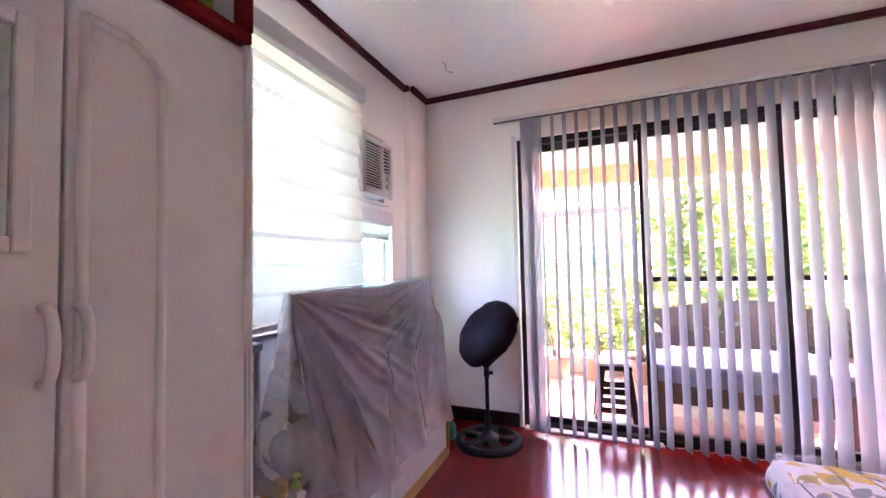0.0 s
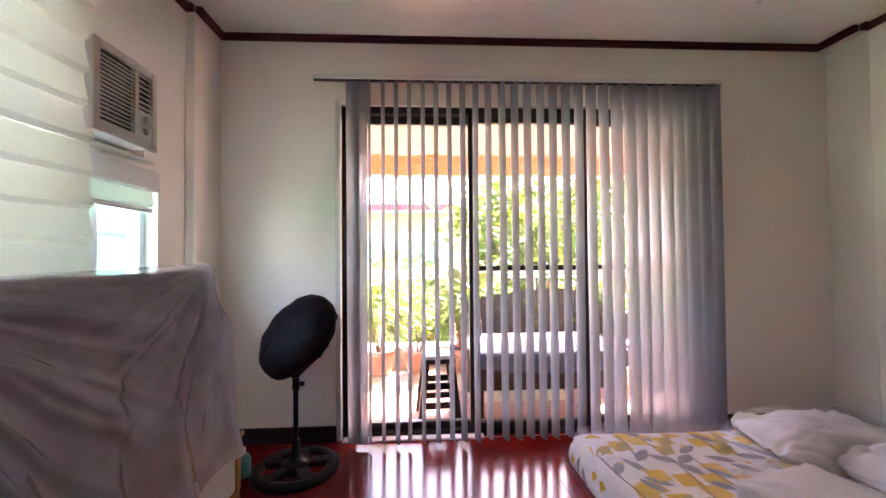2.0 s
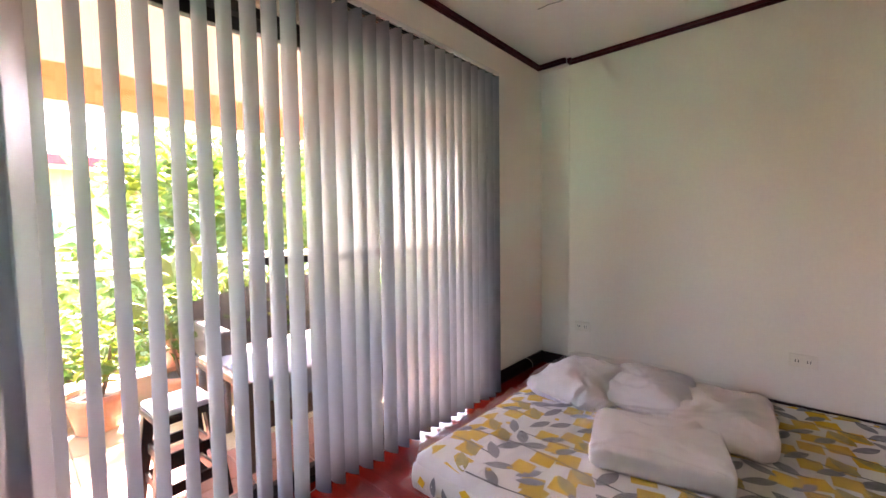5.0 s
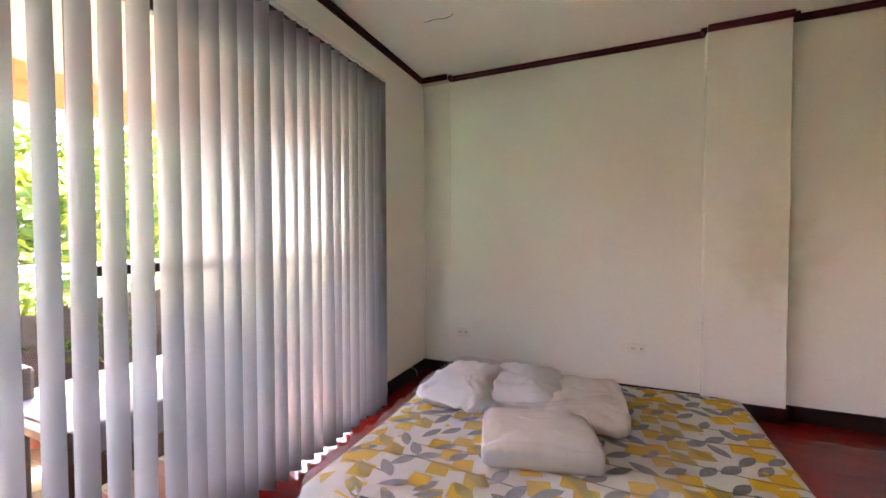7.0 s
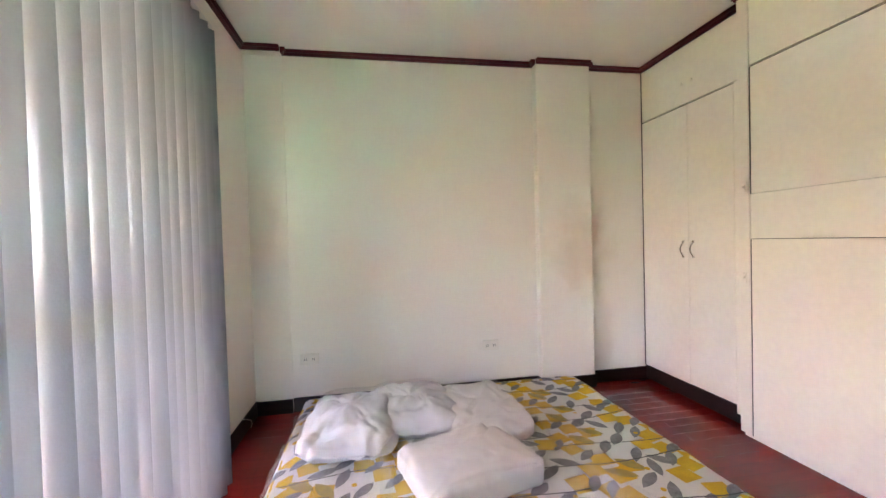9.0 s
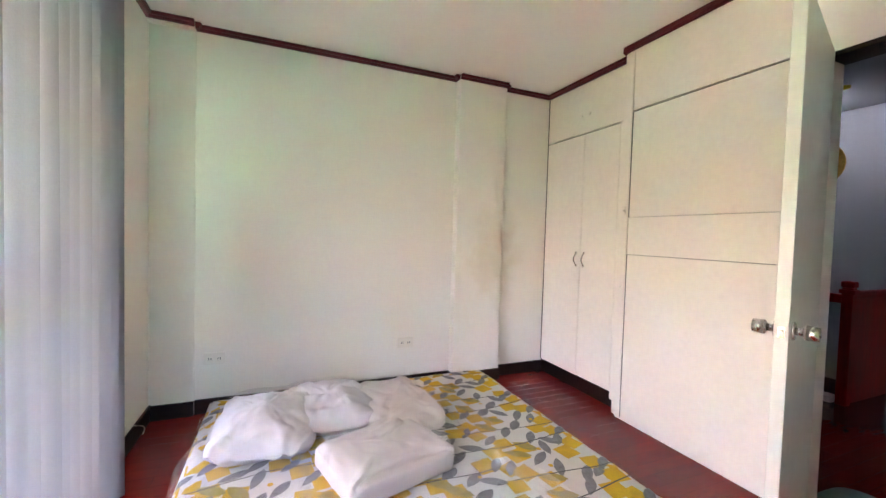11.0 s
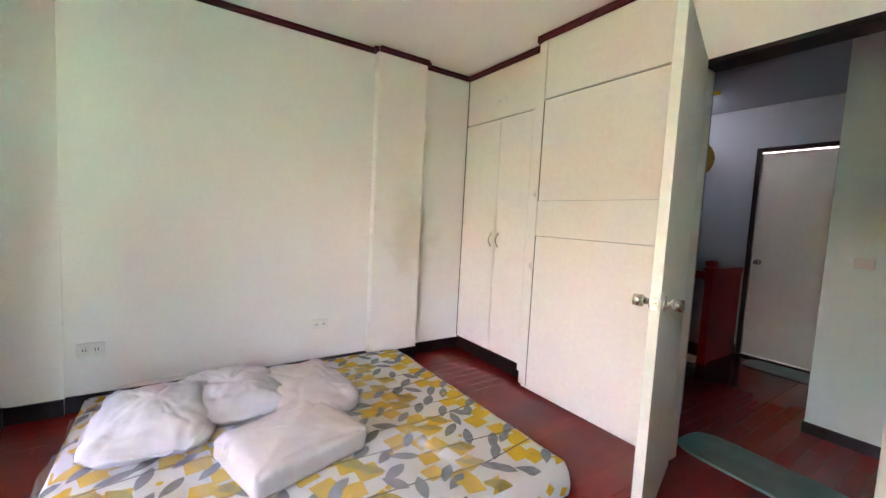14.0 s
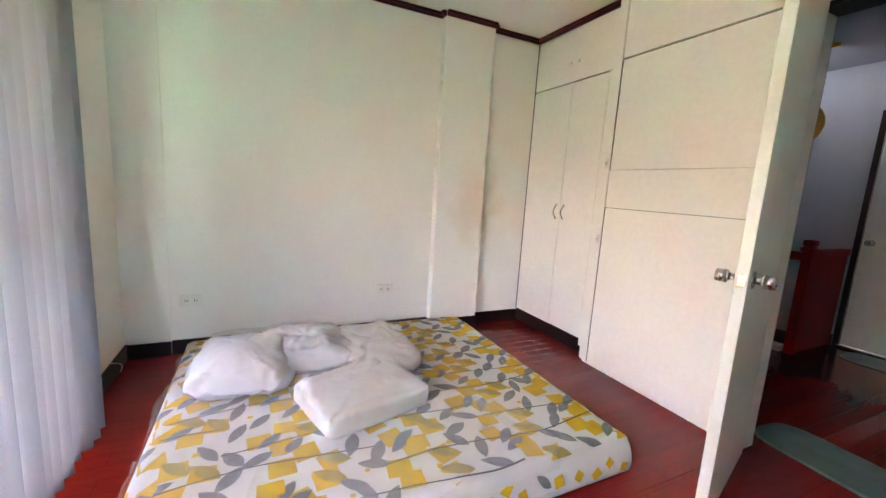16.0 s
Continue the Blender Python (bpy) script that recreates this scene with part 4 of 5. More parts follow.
sheet(bm, 56, 28, bag_at)
bmesh.ops.remove_doubles(bm, verts=bm.verts[:], dist=0.0005)
face = Vector((0, -1, 0)).rotation_difference(Vector((-0.45, -0.60, 0.56)).normalized())
bmesh.ops.transform(bm, matrix=Matrix.Translation((0.012, -0.02, 0.752)) @ face.to_matrix().to_4x4(), verts=bm.verts[:])
part("wrapped_head", bm, BAG, fan, "fan head tied up in a creased black bag")
bm = bmesh.new()
lathe(bm, [(0.016, 0.0), (0.026, 0.012), (0.07, 0.055), (0.12, 0.10), (0.10, 0.14)], (0.0, -0.01, 0.505), 20)
part("bag_neck", bm, BAG, fan)

# ---- covered furniture along the west wall ----
low = thing("low_cabinet", "white low cabinet with orange wooden base and corner edge", "cabinet")
bm = bmesh.new()
box(bm, -1.24, -0.90, 1.30, 2.72, 0.05, 0.30, 0.004)
part("body", bm, PLASTIC_W, low)
bm = bmesh.new()
box(bm, -1.24, -0.885, 1.28, 2.735, 0.0, 0.055, 0.004)
part("base_board", bm, ORANGE_WOOD, low, "orange varnished base board")
bm = bmesh.new()
box(bm, -1.25, -0.875, 1.28, 2.76, 0.302, 0.322, 0.004)
part("top", bm, ORANGE_WOOD, low, "orange varnished top")
bm = bmesh.new()
box(bm, -0.912, -0.880, 2.70, 2.735, 0.055, 0.302, 0.004)
part("corner_post", bm, ORANGE_WOOD, low)
for a, b in ((1.32, 2.00), (2.01, 2.69)):
    bm = bmesh.new()
    box(bm, -0.905, -0.888, a, b, 0.065, 0.29, 0.004)
    part("drawer_front", bm, PLASTIC_W, low)

headb = thing("upright_panel", "grey cloth upright headboard stored against the wall under plastic", "headboard")
bm = bmesh.new()
box(bm, -0.968, -0.945, 1.428, 2.56, 0.324, 1.122, 0.006)
part("board", bm, PANEL_G, headb)
for y, z, w, h, d, name in ((2.13, 0.324, 0.58, 0.15, 0.08, "a"), (1.72, 0.324, 0.18, 0.12, 0.08, "b")):
    c = thing("carton", "small brown cardboard carton under the plastic film", "carton", pose(-0.902, y, z, 4 if name == "a" else 0))
    bm = bmesh.new()
    box(bm, -d / 2, d / 2, -w / 2, w / 2, 0, h, 0.003)
    part("box", bm, CARTON, c)
desk = thing("grey_desk", "grey painted desk top against the wall", "desk")
bm = bmesh.new()
box(bm, -1.255, -1.05, 0.985, 1.40, 0.925, 0.955, 0.006)
part("top", bm, GREY_PAINT, desk)
for y in (0.99, 1.375):
    bm = bmesh.new()
    box(bm, -1.25, -1.06, y, y + 0.02, 0.0, 0.925, 0.003)
    part("side_panel", bm, GREY_PAINT, desk)
bm = bmesh.new()
box(bm, -1.072, -1.062, 1.012, 1.373, 0.05, 0.925, 0.003)
part("front_panel", bm, GREY_PAINT, desk)

drape = thing("dust_cover", "creased milky plastic dust sheet draped over the stored headboard", "plastic sheet")
bm = bmesh.new()


def ridge(a):
    """A soft valley with a narrow raised crest, once a turn."""
    return (0.5 + 0.5 * math.cos(a)) ** 4


def drape_at(u, v):
    """u along the wall, v from the back edge over the top and down the front."""
    y = 1.42 + 1.15 * u
    top = 1.128 + 0.022 * u
    s = v * 1.07
    if s < 0.03:
        return -0.972 + s, y, top + 0.002 * noise.noise(Vector((u * 9, v * 9, 2)))
    d = s - 0.03
    t = d / 1.04
    k = noise.noise(Vector((u * 2.6 + 0.7 * t, t * 0.9, 3.3)))
    k2 = noise.noise(Vector((u * 6.0 + 2 * t, t * 3.0, 8.3)))
    f = 0.0
    # crests fan out from the two top corners and die away below
    for along, turn, reach in ((1.15 * u + 0.01, 15.0, 0.95), (1.15 * (1 - u) + 0.01, 17.0, 0.70)):
        r = math.hypot(along, d)
        a = math.atan2(along, d)
        w = min(1, r / 0.30) * math.exp(-(r / reach) ** 4) * max(0.0, math.cos(a)) ** 0.7
        f += w * (0.055 * ridge(a * turn + 0.9 * k + 0.6) + 0.026 * ridge(a * turn * 2.3 + 1.0 * k2))
    # loose upright folds towards the hem
    f += 0.042 * t ** 1.5 * ridge(u * 26 + 2.5 * k + 2.0 * t) + 0.014 * t * abs(k2)
    y += (u - 0.5) * 0.05 * t + 0.03 * t * k
    return -0.938 + 0.12 * t ** 1.4 + f, y, top - d * 0.80


sheet(bm, 190, 110, drape_at)
part("front_fall", bm, DRAPE, drape)
bm = bmesh.new()


def corner_at(u, v):
    """A loose flap that hangs from the near top corner and spreads sideways as it falls."""
    x = -0.975 + 0.035 * u + 0.16 * v * u
    y = 1.42 - (0.16 - 0.24 * u * v) * v - 0.05 * v * math.sin(u * 3.1) + 0.014 * math.sin(u * 11 + v * 5) * v
    z = 1.128 - 0.60 * v - 0.10 * v * u
    return x, y, z


sheet(bm, 30, 30, corner_at)
part("corner_fall", bm, FLAP, drape)
bm = bmesh.new()
for k in range(12):
    tube(bm, corner_at(k / 12, 1.0), corner_at((k + 1) / 12, 1.0), 0.003, sides=6)
part("hem", bm, FLAP, drape, "thick rolled plastic hem")
bm = bmesh.new()


def corner2_at(u, v):
    x = -0.975 + 0.035 * u
    return x + 0.10 * v * u + 0.01 * math.sin(v * 9 + u * 4), 2.57 + 0.07 * v + 0.03 * v * math.sin(u * 3), 1.14 - 0.80 * v


sheet(bm, 20, 24, corner2_at)
part("corner_fall", bm, DRAPE, drape)

bottle = thing("lotion_bottle", "white lotion pump bottle with lime green pump and blue label", "bottle", pose(-0.905, 1.40, 0.322, 0, 0, 20))
bm = bmesh.new()
lathe(bm, [(0.034, 0.0), (0.038, 0.01), (0.038, 0.115), (0.030, 0.135), (0.014, 0.148), (0.014, 0.152)])
for v in bm.verts:
    v.co.x *= 1.15
part("body", bm, PLASTIC_W, bottle)
bm = bmesh.new()
lathe(bm, [(0.017, 0.150), (0.017, 0.170), (0.007, 0.173), (0.007, 0.188), (0.014, 0.190), (0.014, 0.200)])
box(bm, 0.0, 0.045, -0.006, 0.006, 0.190, 0.200, 0.003)
part("pump", bm, LIME, bottle, "lime green pump")
bm = bmesh.new()
lathe(bm, [(0.0386, 0.035), (0.0386, 0.075)])
for v in bm.verts:
    v.co.x *= 1.15
part("label", bm, LABEL_B, bottle, "blue label band")

tub = thing("teal_container", "teal plastic container on the low cabinet", "container", pose(-0.93, 2.66, 0.322))
bm = bmesh.new()
lathe(bm, [(0.035, 0.0), (0.045, 0.01), (0.05, 0.09), (0.045, 0.12), (0.02, 0.135)])
part("body", bm, TEAL, tub)
tub2 = thing("teal_bottle", "teal plastic bottle with pale cap on the floor beside the fan", "bottle", pose(-0.93, 2.86, 0.04, 0, 0, 0))
bm = bmesh.new()
lathe(bm, [(0.03, 0.0), (0.04, 0.01), (0.042, 0.08), (0.03, 0.11), (0.014, 0.12)])
part("body", bm, TEAL, tub2)
bm = bmesh.new()
lathe(bm, [(0.015, 0.12), (0.015, 0.145), (0.010, 0.15)])
part("cap", bm, PLASTIC_W, tub2, "pale cap")

# ---- panelled wardrobe beside the doorway ----
ward = thing("wardrobe", "white panelled wardrobe with pull handles beside the doorway", "wardrobe")
WX, WY1 = -0.62, 0.972
bm = bmesh.new()
box(bm, WEST + 0.002, WX - 0.02, 0.31, WY1, 0.0, 1.70, 0.004)
part("body", bm, WARD, ward)
for k, (a, b) in enumerate(((0.655, 0.952), (0.325, 0.651))):
    bm = bmesh.new()
    box(bm, WX - 0.02, WX, a, b, 0.08, 1.68, 0.004)
    d = part("door", bm, WARD, ward)
    bm = bmesh.new()
    yv = b - 0.167
    ring = [(a + 0.02, 0.16), (yv, 0.16), (yv, 1.545), (yv - 0.02, 1.57), (yv - 0.052, 1.59), (a + 0.02, 1.592)]
    for p, q in zip(ring, ring[1:] + ring[:1]):
        tube(bm, (WX - 0.005, *p), (WX - 0.005, *q), 0.010, sides=12)
        bmesh.ops.create_uvsphere(bm, u_segments=12, v_segments=8, radius=0.010, matrix=Matrix.Translation((WX - 0.005, *p)))
    part("moulding", bm, WARD, d)
    bm = bmesh.new()
    hy = a + 0.017 if k == 0 else b - 0.017
    pts = [(WX + 0.028 * math.sin(j / 24 * math.pi) ** 0.3, hy, 1.065 + 0.102 * j / 24) for j in range(25)]
    sweep(bm, pts, 0.0075, 12)
    part("handle", bm, WARD, d, "white bow handle")
bm = bmesh.new()
box(bm, WX - 0.02, WX + 0.003, 0.954, WY1, 0.0, 1.70, 0.006)
box(bm, WX - 0.012, WX + 0.008, 0.959, 0.967, 0.0, 1.70, 0.003)
part("corner_moulding", bm, WARD, ward)

loft = thing("glazed_overhead_cabinet", "red framed glazed cupboard on top of the wardrobe", "cabinet")
bm = bmesh.new()
box(bm, WEST + 0.002, WX - 0.30, 0.31, WY1, 1.704, 2.57, 0.004)
part("body", bm, WARD, loft)
bm = bmesh.new()
box(bm, WX - 0.30, WX, 0.31, WY1, 1.704, 1.73, 0.004)
box(bm, WX - 0.025, WX + 0.004, WY1 - 0.03, WY1, 1.73, 2.57, 0.004)
box(bm, WX - 0.025, WX + 0.004, 0.31, 0.34, 1.73, 2.57, 0.004)
box(bm, WX - 0.30, WX, 0.31, WY1, 2.54, 2.57, 0.004)
part("frame", bm, REDWOOD, loft, "red stained wooden frame")
bm = bmesh.new()
box(bm, WX - 0.014, WX - 0.008, 0.34, WY1 - 0.03, 1.73, 2.54)
part("pane", bm, GLASS, loft).visible_shadow = False
bm = bmesh.new()
box(bm, WX - 0.30, WX - 0.03, WY1 - 0.012, WY1, 1.73, 2.54, 0.003)
part("side_panel", bm, WARD, loft)
for y, c in ((0.92, LIME), (0.82, PRINT_Y), (0.72, TEAL)):
    t = thing("stored_jar", "small bright jar standing inside the glazed cupboard", "jar", pose(WX - 0.13, y, 1.731))
    bm = bmesh.new()
    lathe(bm, [(0.04, 0.0), (0.045, 0.01), (0.045, 0.11), (0.03, 0.13)])
    part("body", bm, c, t)
    bm = bmesh.new()
    lathe(bm, [(0.034, 0.13), (0.034, 0.155)])
    part("lid", bm, PLASTIC_W, t)
mirror = thing("small_mirror", "small mirror in a white frame hung on the wardrobe door", "mirror")
bm = bmesh.new()
for a, b, c, d in ((0.39, 0.41, 1.24, 1.55), (0.595, 0.615, 1.24, 1.55), (0.41, 0.595, 1.24, 1.26), (0.41, 0.595, 1.53, 1.55)):
    box(bm, WX + 0.001, WX + 0.018, a, b, c, d, 0.003)
part("frame", bm, WARD, mirror)
bm = bmesh.new()
box(bm, WX + 0.002, WX + 0.010, 0.41, 0.595, 1.26, 1.53)
part("mirror_glass", bm, material("mirror_glass", (0.62, 0.64, 0.65), 0.04, 1.0, 0.01, 3, 30, 0.0, rough_vary=0.02), mirror, "grey mirror glass")

# ---- thin wires left in the ceiling ----
for x, y, d in ((-0.90, 2.78, 0.17), (1.925, 2.66, 0.21)):
    bm = bmesh.new()
    sweep(bm, [(x + 0.012 * math.sin(k), y + d * k / 8, CEILING - 0.003 - 0.014 * math.sin(k / 8 * 3.1)) for k in range(9)], 0.0016, 6)
    tagged(new("ceiling_wire", mesh_of("ceiling_wire", bm, PRINT_L)), "short thin dark wire end hanging from the ceiling", "wire")

# ---- sockets and cable ----
OUTLET = material("cream_outlet_plastic", (0.84, 0.79, 0.71), 0.4, 0, 0.03, 5, 80, 0.01)


def outlet(y, z, x, label):
    o = thing("wall_outlet", label, "outlet", pose(x, y, z), "outlets on the plain wall")
    bm = bmesh.new()
    box(bm, -0.009, 0.0, -0.066, 0.066, -0.041, 0.041, 0.004)
    part("cover_plate", bm, OUTLET, o)
    for yy in (-0.028, 0.028):
        bm = bmesh.new()
        box(bm, -0.0115, -0.0088, yy - 0.02, yy + 0.02, -0.024, 0.024, 0.002)
        s = part("socket", bm, OUTLET, o)
        for w in (-0.007, 0.007):
            bm = bmesh.new()
            box(bm, -0.0122, -0.0114, yy + w - 0.0018, yy + w + 0.0018, -0.009, 0.009)
            part("slot", bm, PLASTIC_D, s, "dark slot")
    return o


outlet(2.93, 0.376, EAST - 0.001, "white double wall outlet with dark slots near the corner")
outlet(1.554, 0.378, EAST - 0.001, "white double wall outlet with dark slots near the pier")
cable = bmesh.new()
pts = [(2.45 + 0.16 * t, 3.285 - 0.03 * math.sin(t * 3), 0.13 * (1 - t) ** 2 + 0.008 + 0.05 * math.sin(t * 3.1)) for t in [k / 14 for k in range(15)]]
sweep(cable, pts, 0.003, 8)
ob = tagged(new("cable", mesh_of("cable", cable, PLASTIC_W)), "thin white cable hanging behind the blind to the floor", "cable")


# ---- hallway beyond the door ----
HY = -2.41
bm = bmesh.new()
box(bm, -1.6, 0.44, -1.0, -0.90, 0, 2.56)
box(bm, 0.28, 0.44, HY, -1.0, 0, 2.56)
setting("wall_hall_west", bm, HALL_LIT, "grey-green hallway wall with a switch, paler for the bedroom's light", "wall")
bm = bmesh.new()
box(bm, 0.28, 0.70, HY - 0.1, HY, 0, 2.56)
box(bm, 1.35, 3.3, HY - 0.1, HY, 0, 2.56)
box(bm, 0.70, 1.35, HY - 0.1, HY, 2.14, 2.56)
setting("wall_hall_end", bm, HALL_DIM, "blue-grey hallway end wall, coloured darker to read as dim", "wall")
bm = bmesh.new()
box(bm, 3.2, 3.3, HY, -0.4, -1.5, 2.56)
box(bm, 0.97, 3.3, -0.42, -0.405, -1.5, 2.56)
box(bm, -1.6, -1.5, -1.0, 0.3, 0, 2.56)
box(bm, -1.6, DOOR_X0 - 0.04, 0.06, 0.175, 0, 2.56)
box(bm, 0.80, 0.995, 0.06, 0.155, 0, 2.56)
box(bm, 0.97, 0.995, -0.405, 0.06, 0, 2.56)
setting("wall_hall_side", bm, HALL_DIM, "plain walls closing the hallway and stairwell, coloured dark for dimness", "wall")
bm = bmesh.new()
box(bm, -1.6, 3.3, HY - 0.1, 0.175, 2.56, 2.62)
setting("ceiling_hall", bm, HALL_DIM, "plain hallway ceiling, coloured dark for dimness", "ceiling")
bm = bmesh.new()
box(bm, -1.5, 0.452, -0.90, -0.888, 0, 0.075, 0.003)
box(bm, 0.44, 0.452, HY, -0.888, 0, 0.074, 0.003)
box(bm, 1.35, 1.6, HY, HY + 0.015, 0, 0.10, 0.003)
setting("baseboard_hall", bm, BASE, "glossy black hallway baseboard", "baseboard")

hall_door = tagged(thing("door_3", "closed cream flush door in a dark frame at the hallway end", "door"), kind="structure")
bm = bmesh.new()
box(bm, 1.30, 1.345, HY - 0.08, HY + 0.02, 0, 2.14, 0.004)
box(bm, 0.70, 0.745, HY - 0.08, HY + 0.02, 0, 2.14, 0.004)
box(bm, 0.745, 1.30, HY - 0.08, HY + 0.02, 2.095, 2.14, 0.004)
part("frame", bm, BASE, hall_door, "dark stained frame")
bm = bmesh.new()
box(bm, 0.747, 1.298, HY - 0.05, HY - 0.012, 0.025, 2.085, 0.003)
part("leaf", bm, DOOR, hall_door)
bm = bmesh.new()
tube(bm, (1.245, HY - 0.012, 0.99), (1.245, HY - 0.004, 0.99), 0.03, 0.028, 20)
tube(bm, (1.245, HY - 0.004, 0.99), (1.245, HY + 0.02, 0.99), 0.012, 0.012, 16)
tube(bm, (1.245, HY + 0.02, 0.99), (1.245, HY + 0.055, 0.99), 0.027, 0.024, 20)
part("knob", bm, STEEL, hall_door, "steel knob")
bm = bmesh.new()
box(bm, 0.72, 1.33, HY - 0.05, HY + 0.03, 0, 0.022, 0.003)
part("threshold", bm, BASE, hall_door)

sw = thing("light_switch", "white wall plate with a rocker switch on the hallway wall", "switch", pose(0.267, -0.899, 1.13))
bm = bmesh.new()
box(bm, -0.045, 0.045, 0.0, 0.008, -0.032, 0.032, 0.004)
part("cover_plate", bm, PLASTIC_W, sw)
bm = bmesh.new()
box(bm, -0.016, 0.016, 0.008, 0.013, -0.018, 0.018, 0.002)
part("rocker", bm, PLASTIC_W, sw)

rail = thing("stair_railing", "red stained wooden stair railing with newel post and panel", "railing")
bm = bmesh.new()
box(bm, 1.335, 1.405, -1.72, -1.65, 0, 0.95, 0.006)
box(bm, 1.322, 1.418, -1.733, -1.637, 0.90, 0.935, 0.006)
box(bm, 1.328, 1.412, -1.727, -1.643, 0.95, 1.0, 0.012)
part("newel_post", bm, REDWOOD, rail)
bm = bmesh.new()
box(bm, 1.348, 1.392, HY + 0.022, -1.72, 0.86, 0.92, 0.008)
part("top_rail", bm, REDWOOD, rail)
bm = bmesh.new()
box(bm, 1.36, 1.38, HY + 0.022, -1.72, 0.0, 0.86, 0.003)
part("panel", bm, REDWOOD, rail)
bm = bmesh.new()
box(bm, 1.40, 3.15, -1.71, -1.66, 0.82, 0.89, 0.008)
part("side_rail", bm, REDWOOD, rail)
for k in range(7):
    bm = bmesh.new()
    x = 1.62 + k * 0.24
    box(bm, x, x + 0.045, -1.705, -1.665, 0.05, 0.82, 0.004)
    part("baluster", bm, REDWOOD, rail)
bm = bmesh.new()
box(bm, 1.42, 3.15, -1.74, -1.63, 0.0, 0.05, 0.004)
part("bottom_rail", bm, WHITE_OUT, rail, "pale painted curb")
bm = bmesh.new()
box(bm, 2.95, 3.2, HY, -0.405, -0.2, 0.0)
setting("floor_landing", bm, FLOOR, "red waxed landing floor", "floor")


def door_mat(x, y, rz, long, wide, label):
    m = thing("door_mat", label, "door mat", pose(x, y, 0, 0, 0, rz), "hallway mats")
    bm = bmesh.new()
    ring = []
    for k in range(40):
        a = 2 * math.pi * k / 40
        c, s = math.cos(a), math.sin(a)
        ring.append((math.copysign(abs(c) ** 0.35, c) * long / 2, math.copysign(abs(s) ** 0.6, s) * wide / 2))
    lo = [bm.verts.new((px, py, 0.001)) for px, py in ring]
    mid = [bm.verts.new((px, py, 0.010)) for px, py in ring]
    hi = [bm.verts.new((px * 0.975, py * 0.95, 0.014)) for px, py in ring]
    for a, b in ((lo, mid), (mid, hi)):
        for k in range(40):
            bm.faces.new((a[k], a[(k + 1) % 40], b[(k + 1) % 40], b[k])).smooth = True
    bm.faces.new(hi)
    part("pad", bm, MAT_CLOTH, m)


door_mat(0.42, -0.09, -4, 0.78, 0.36, "sage green oval-ended mat outside the bedroom doorway")
door_mat(0.86, -2.19, 0, 0.66, 0.32, "dull green mat in front of the closed hallway door")

hat = thing("straw_hat", "yellow straw hat with red ribbon hanging on the stairwell wall", "hat", pose(1.68, -1.75, 1.98, 70, 18, 20))
bm = bmesh.new()
lathe(bm, [(0.0005, 0.10), (0.06, 0.098), (0.085, 0.07), (0.09, 0.01), (0.19, -0.005), (0.20, -0.012), (0.19, -0.012), (0.10, -0.004)], sides=32)
part("straw", bm, STRAW, hat)
bm = bmesh.new()
lathe(bm, [(0.091, 0.012), (0.089, 0.04)], sides=32)
part("ribbon", bm, REDCLOTH, hat, "red ribbon")
hang = tagged(new("hanging_cord"), "thin red cord holding up the straw hat", "cord")
bm = bmesh.new()
tube(bm, (1.68, -1.75, 2.56), (1.68, -1.75, 2.10), 0.006, sides=8)
part("cord", bm, REDCLOTH, hang)
lamp = thing("ceiling_lamp", "small round ceiling lamp giving cool light in the stairwell", "lamp", pose(1.75, -1.9, 2.559))
bm = bmesh.new()
lathe(bm, [(0.10, -0.03), (0.11, -0.02), (0.11, 0.0)])
part("base", bm, PLASTIC_W, lamp)
bm = bmesh.new()
lathe(bm, [(0.03, -0.085), (0.07, -0.075), (0.095, -0.045), (0.098, -0.031)])
part("diffuser", bm, BULB, lamp, "glowing frosted diffuser")
sign = thing("paper_ornament", "yellow paper ornament under the hallway ceiling", "ornament", pose(1.50, -1.62, 2.36, 0, 0, 12))
bm = bmesh.new()
sheet(bm, 12, 6, lambda u, v: (0.16 * (u - 0.5), 0.03 * math.sin(u * 6), 0.09 * (v - 0.5) * (0.6 + 0.4 * math.sin(u * 3.1)) + 0.2))
part("paper", bm, PRINT_Y, sign)

# ---- balcony ----
BZ, BAL_Y = -0.06, 5.25
bm = bmesh.new()
box(bm, -1.42, 5.0, 3.46, BAL_Y + 0.25, BZ - 0.25, BZ - 0.012)
setting("balcony_slab", bm, GROUT, "balcony slab with grouted tile bed", "balcony")
bm = bmesh.new()
box(bm, -1.42, 5.0, BAL_Y - 0.05, BAL_Y + 0.20, BZ - 0.012, BZ + 0.22, 0.01)
setting("balcony_curb", bm, CONCRETE, "weathered concrete curb along the balcony edge", "curb")
fence = thing("balcony_rail", "white painted metal balcony railing", "railing")
for z, r in ((1.0, 0.03), (0.93, 0.012)):
    bm = bmesh.new()
    tube(bm, (-1.42, BAL_Y + 0.08, z), (5.0, BAL_Y + 0.08, z), r)
    part("rail", bm, WHITE_OUT, fence)
for k in range(8):
    bm = bmesh.new()
    tube(bm, (-1.38 + k * 0.9, BAL_Y + 0.08, BZ + 0.2), (-1.38 + k * 0.9, BAL_Y + 0.08, 1.0), 0.02)
    part("post", bm, WHITE_OUT, fence)
awn = thing("awning", "peach canvas awning sloping down over the balcony", "awning")
AW = ((3.47, 2.95), (5.65, 2.20))


def awn_at(u, v):
    y, z = AW[0][0] + (AW[1][0] - AW[0][0]) * v, AW[0][1] + (AW[1][1] - AW[0][1]) * v
    return -1.9 + 6.9 * u, y, z - 0.05 * math.sin(v * math.pi) + 0.012 * math.sin(u * 70) * v


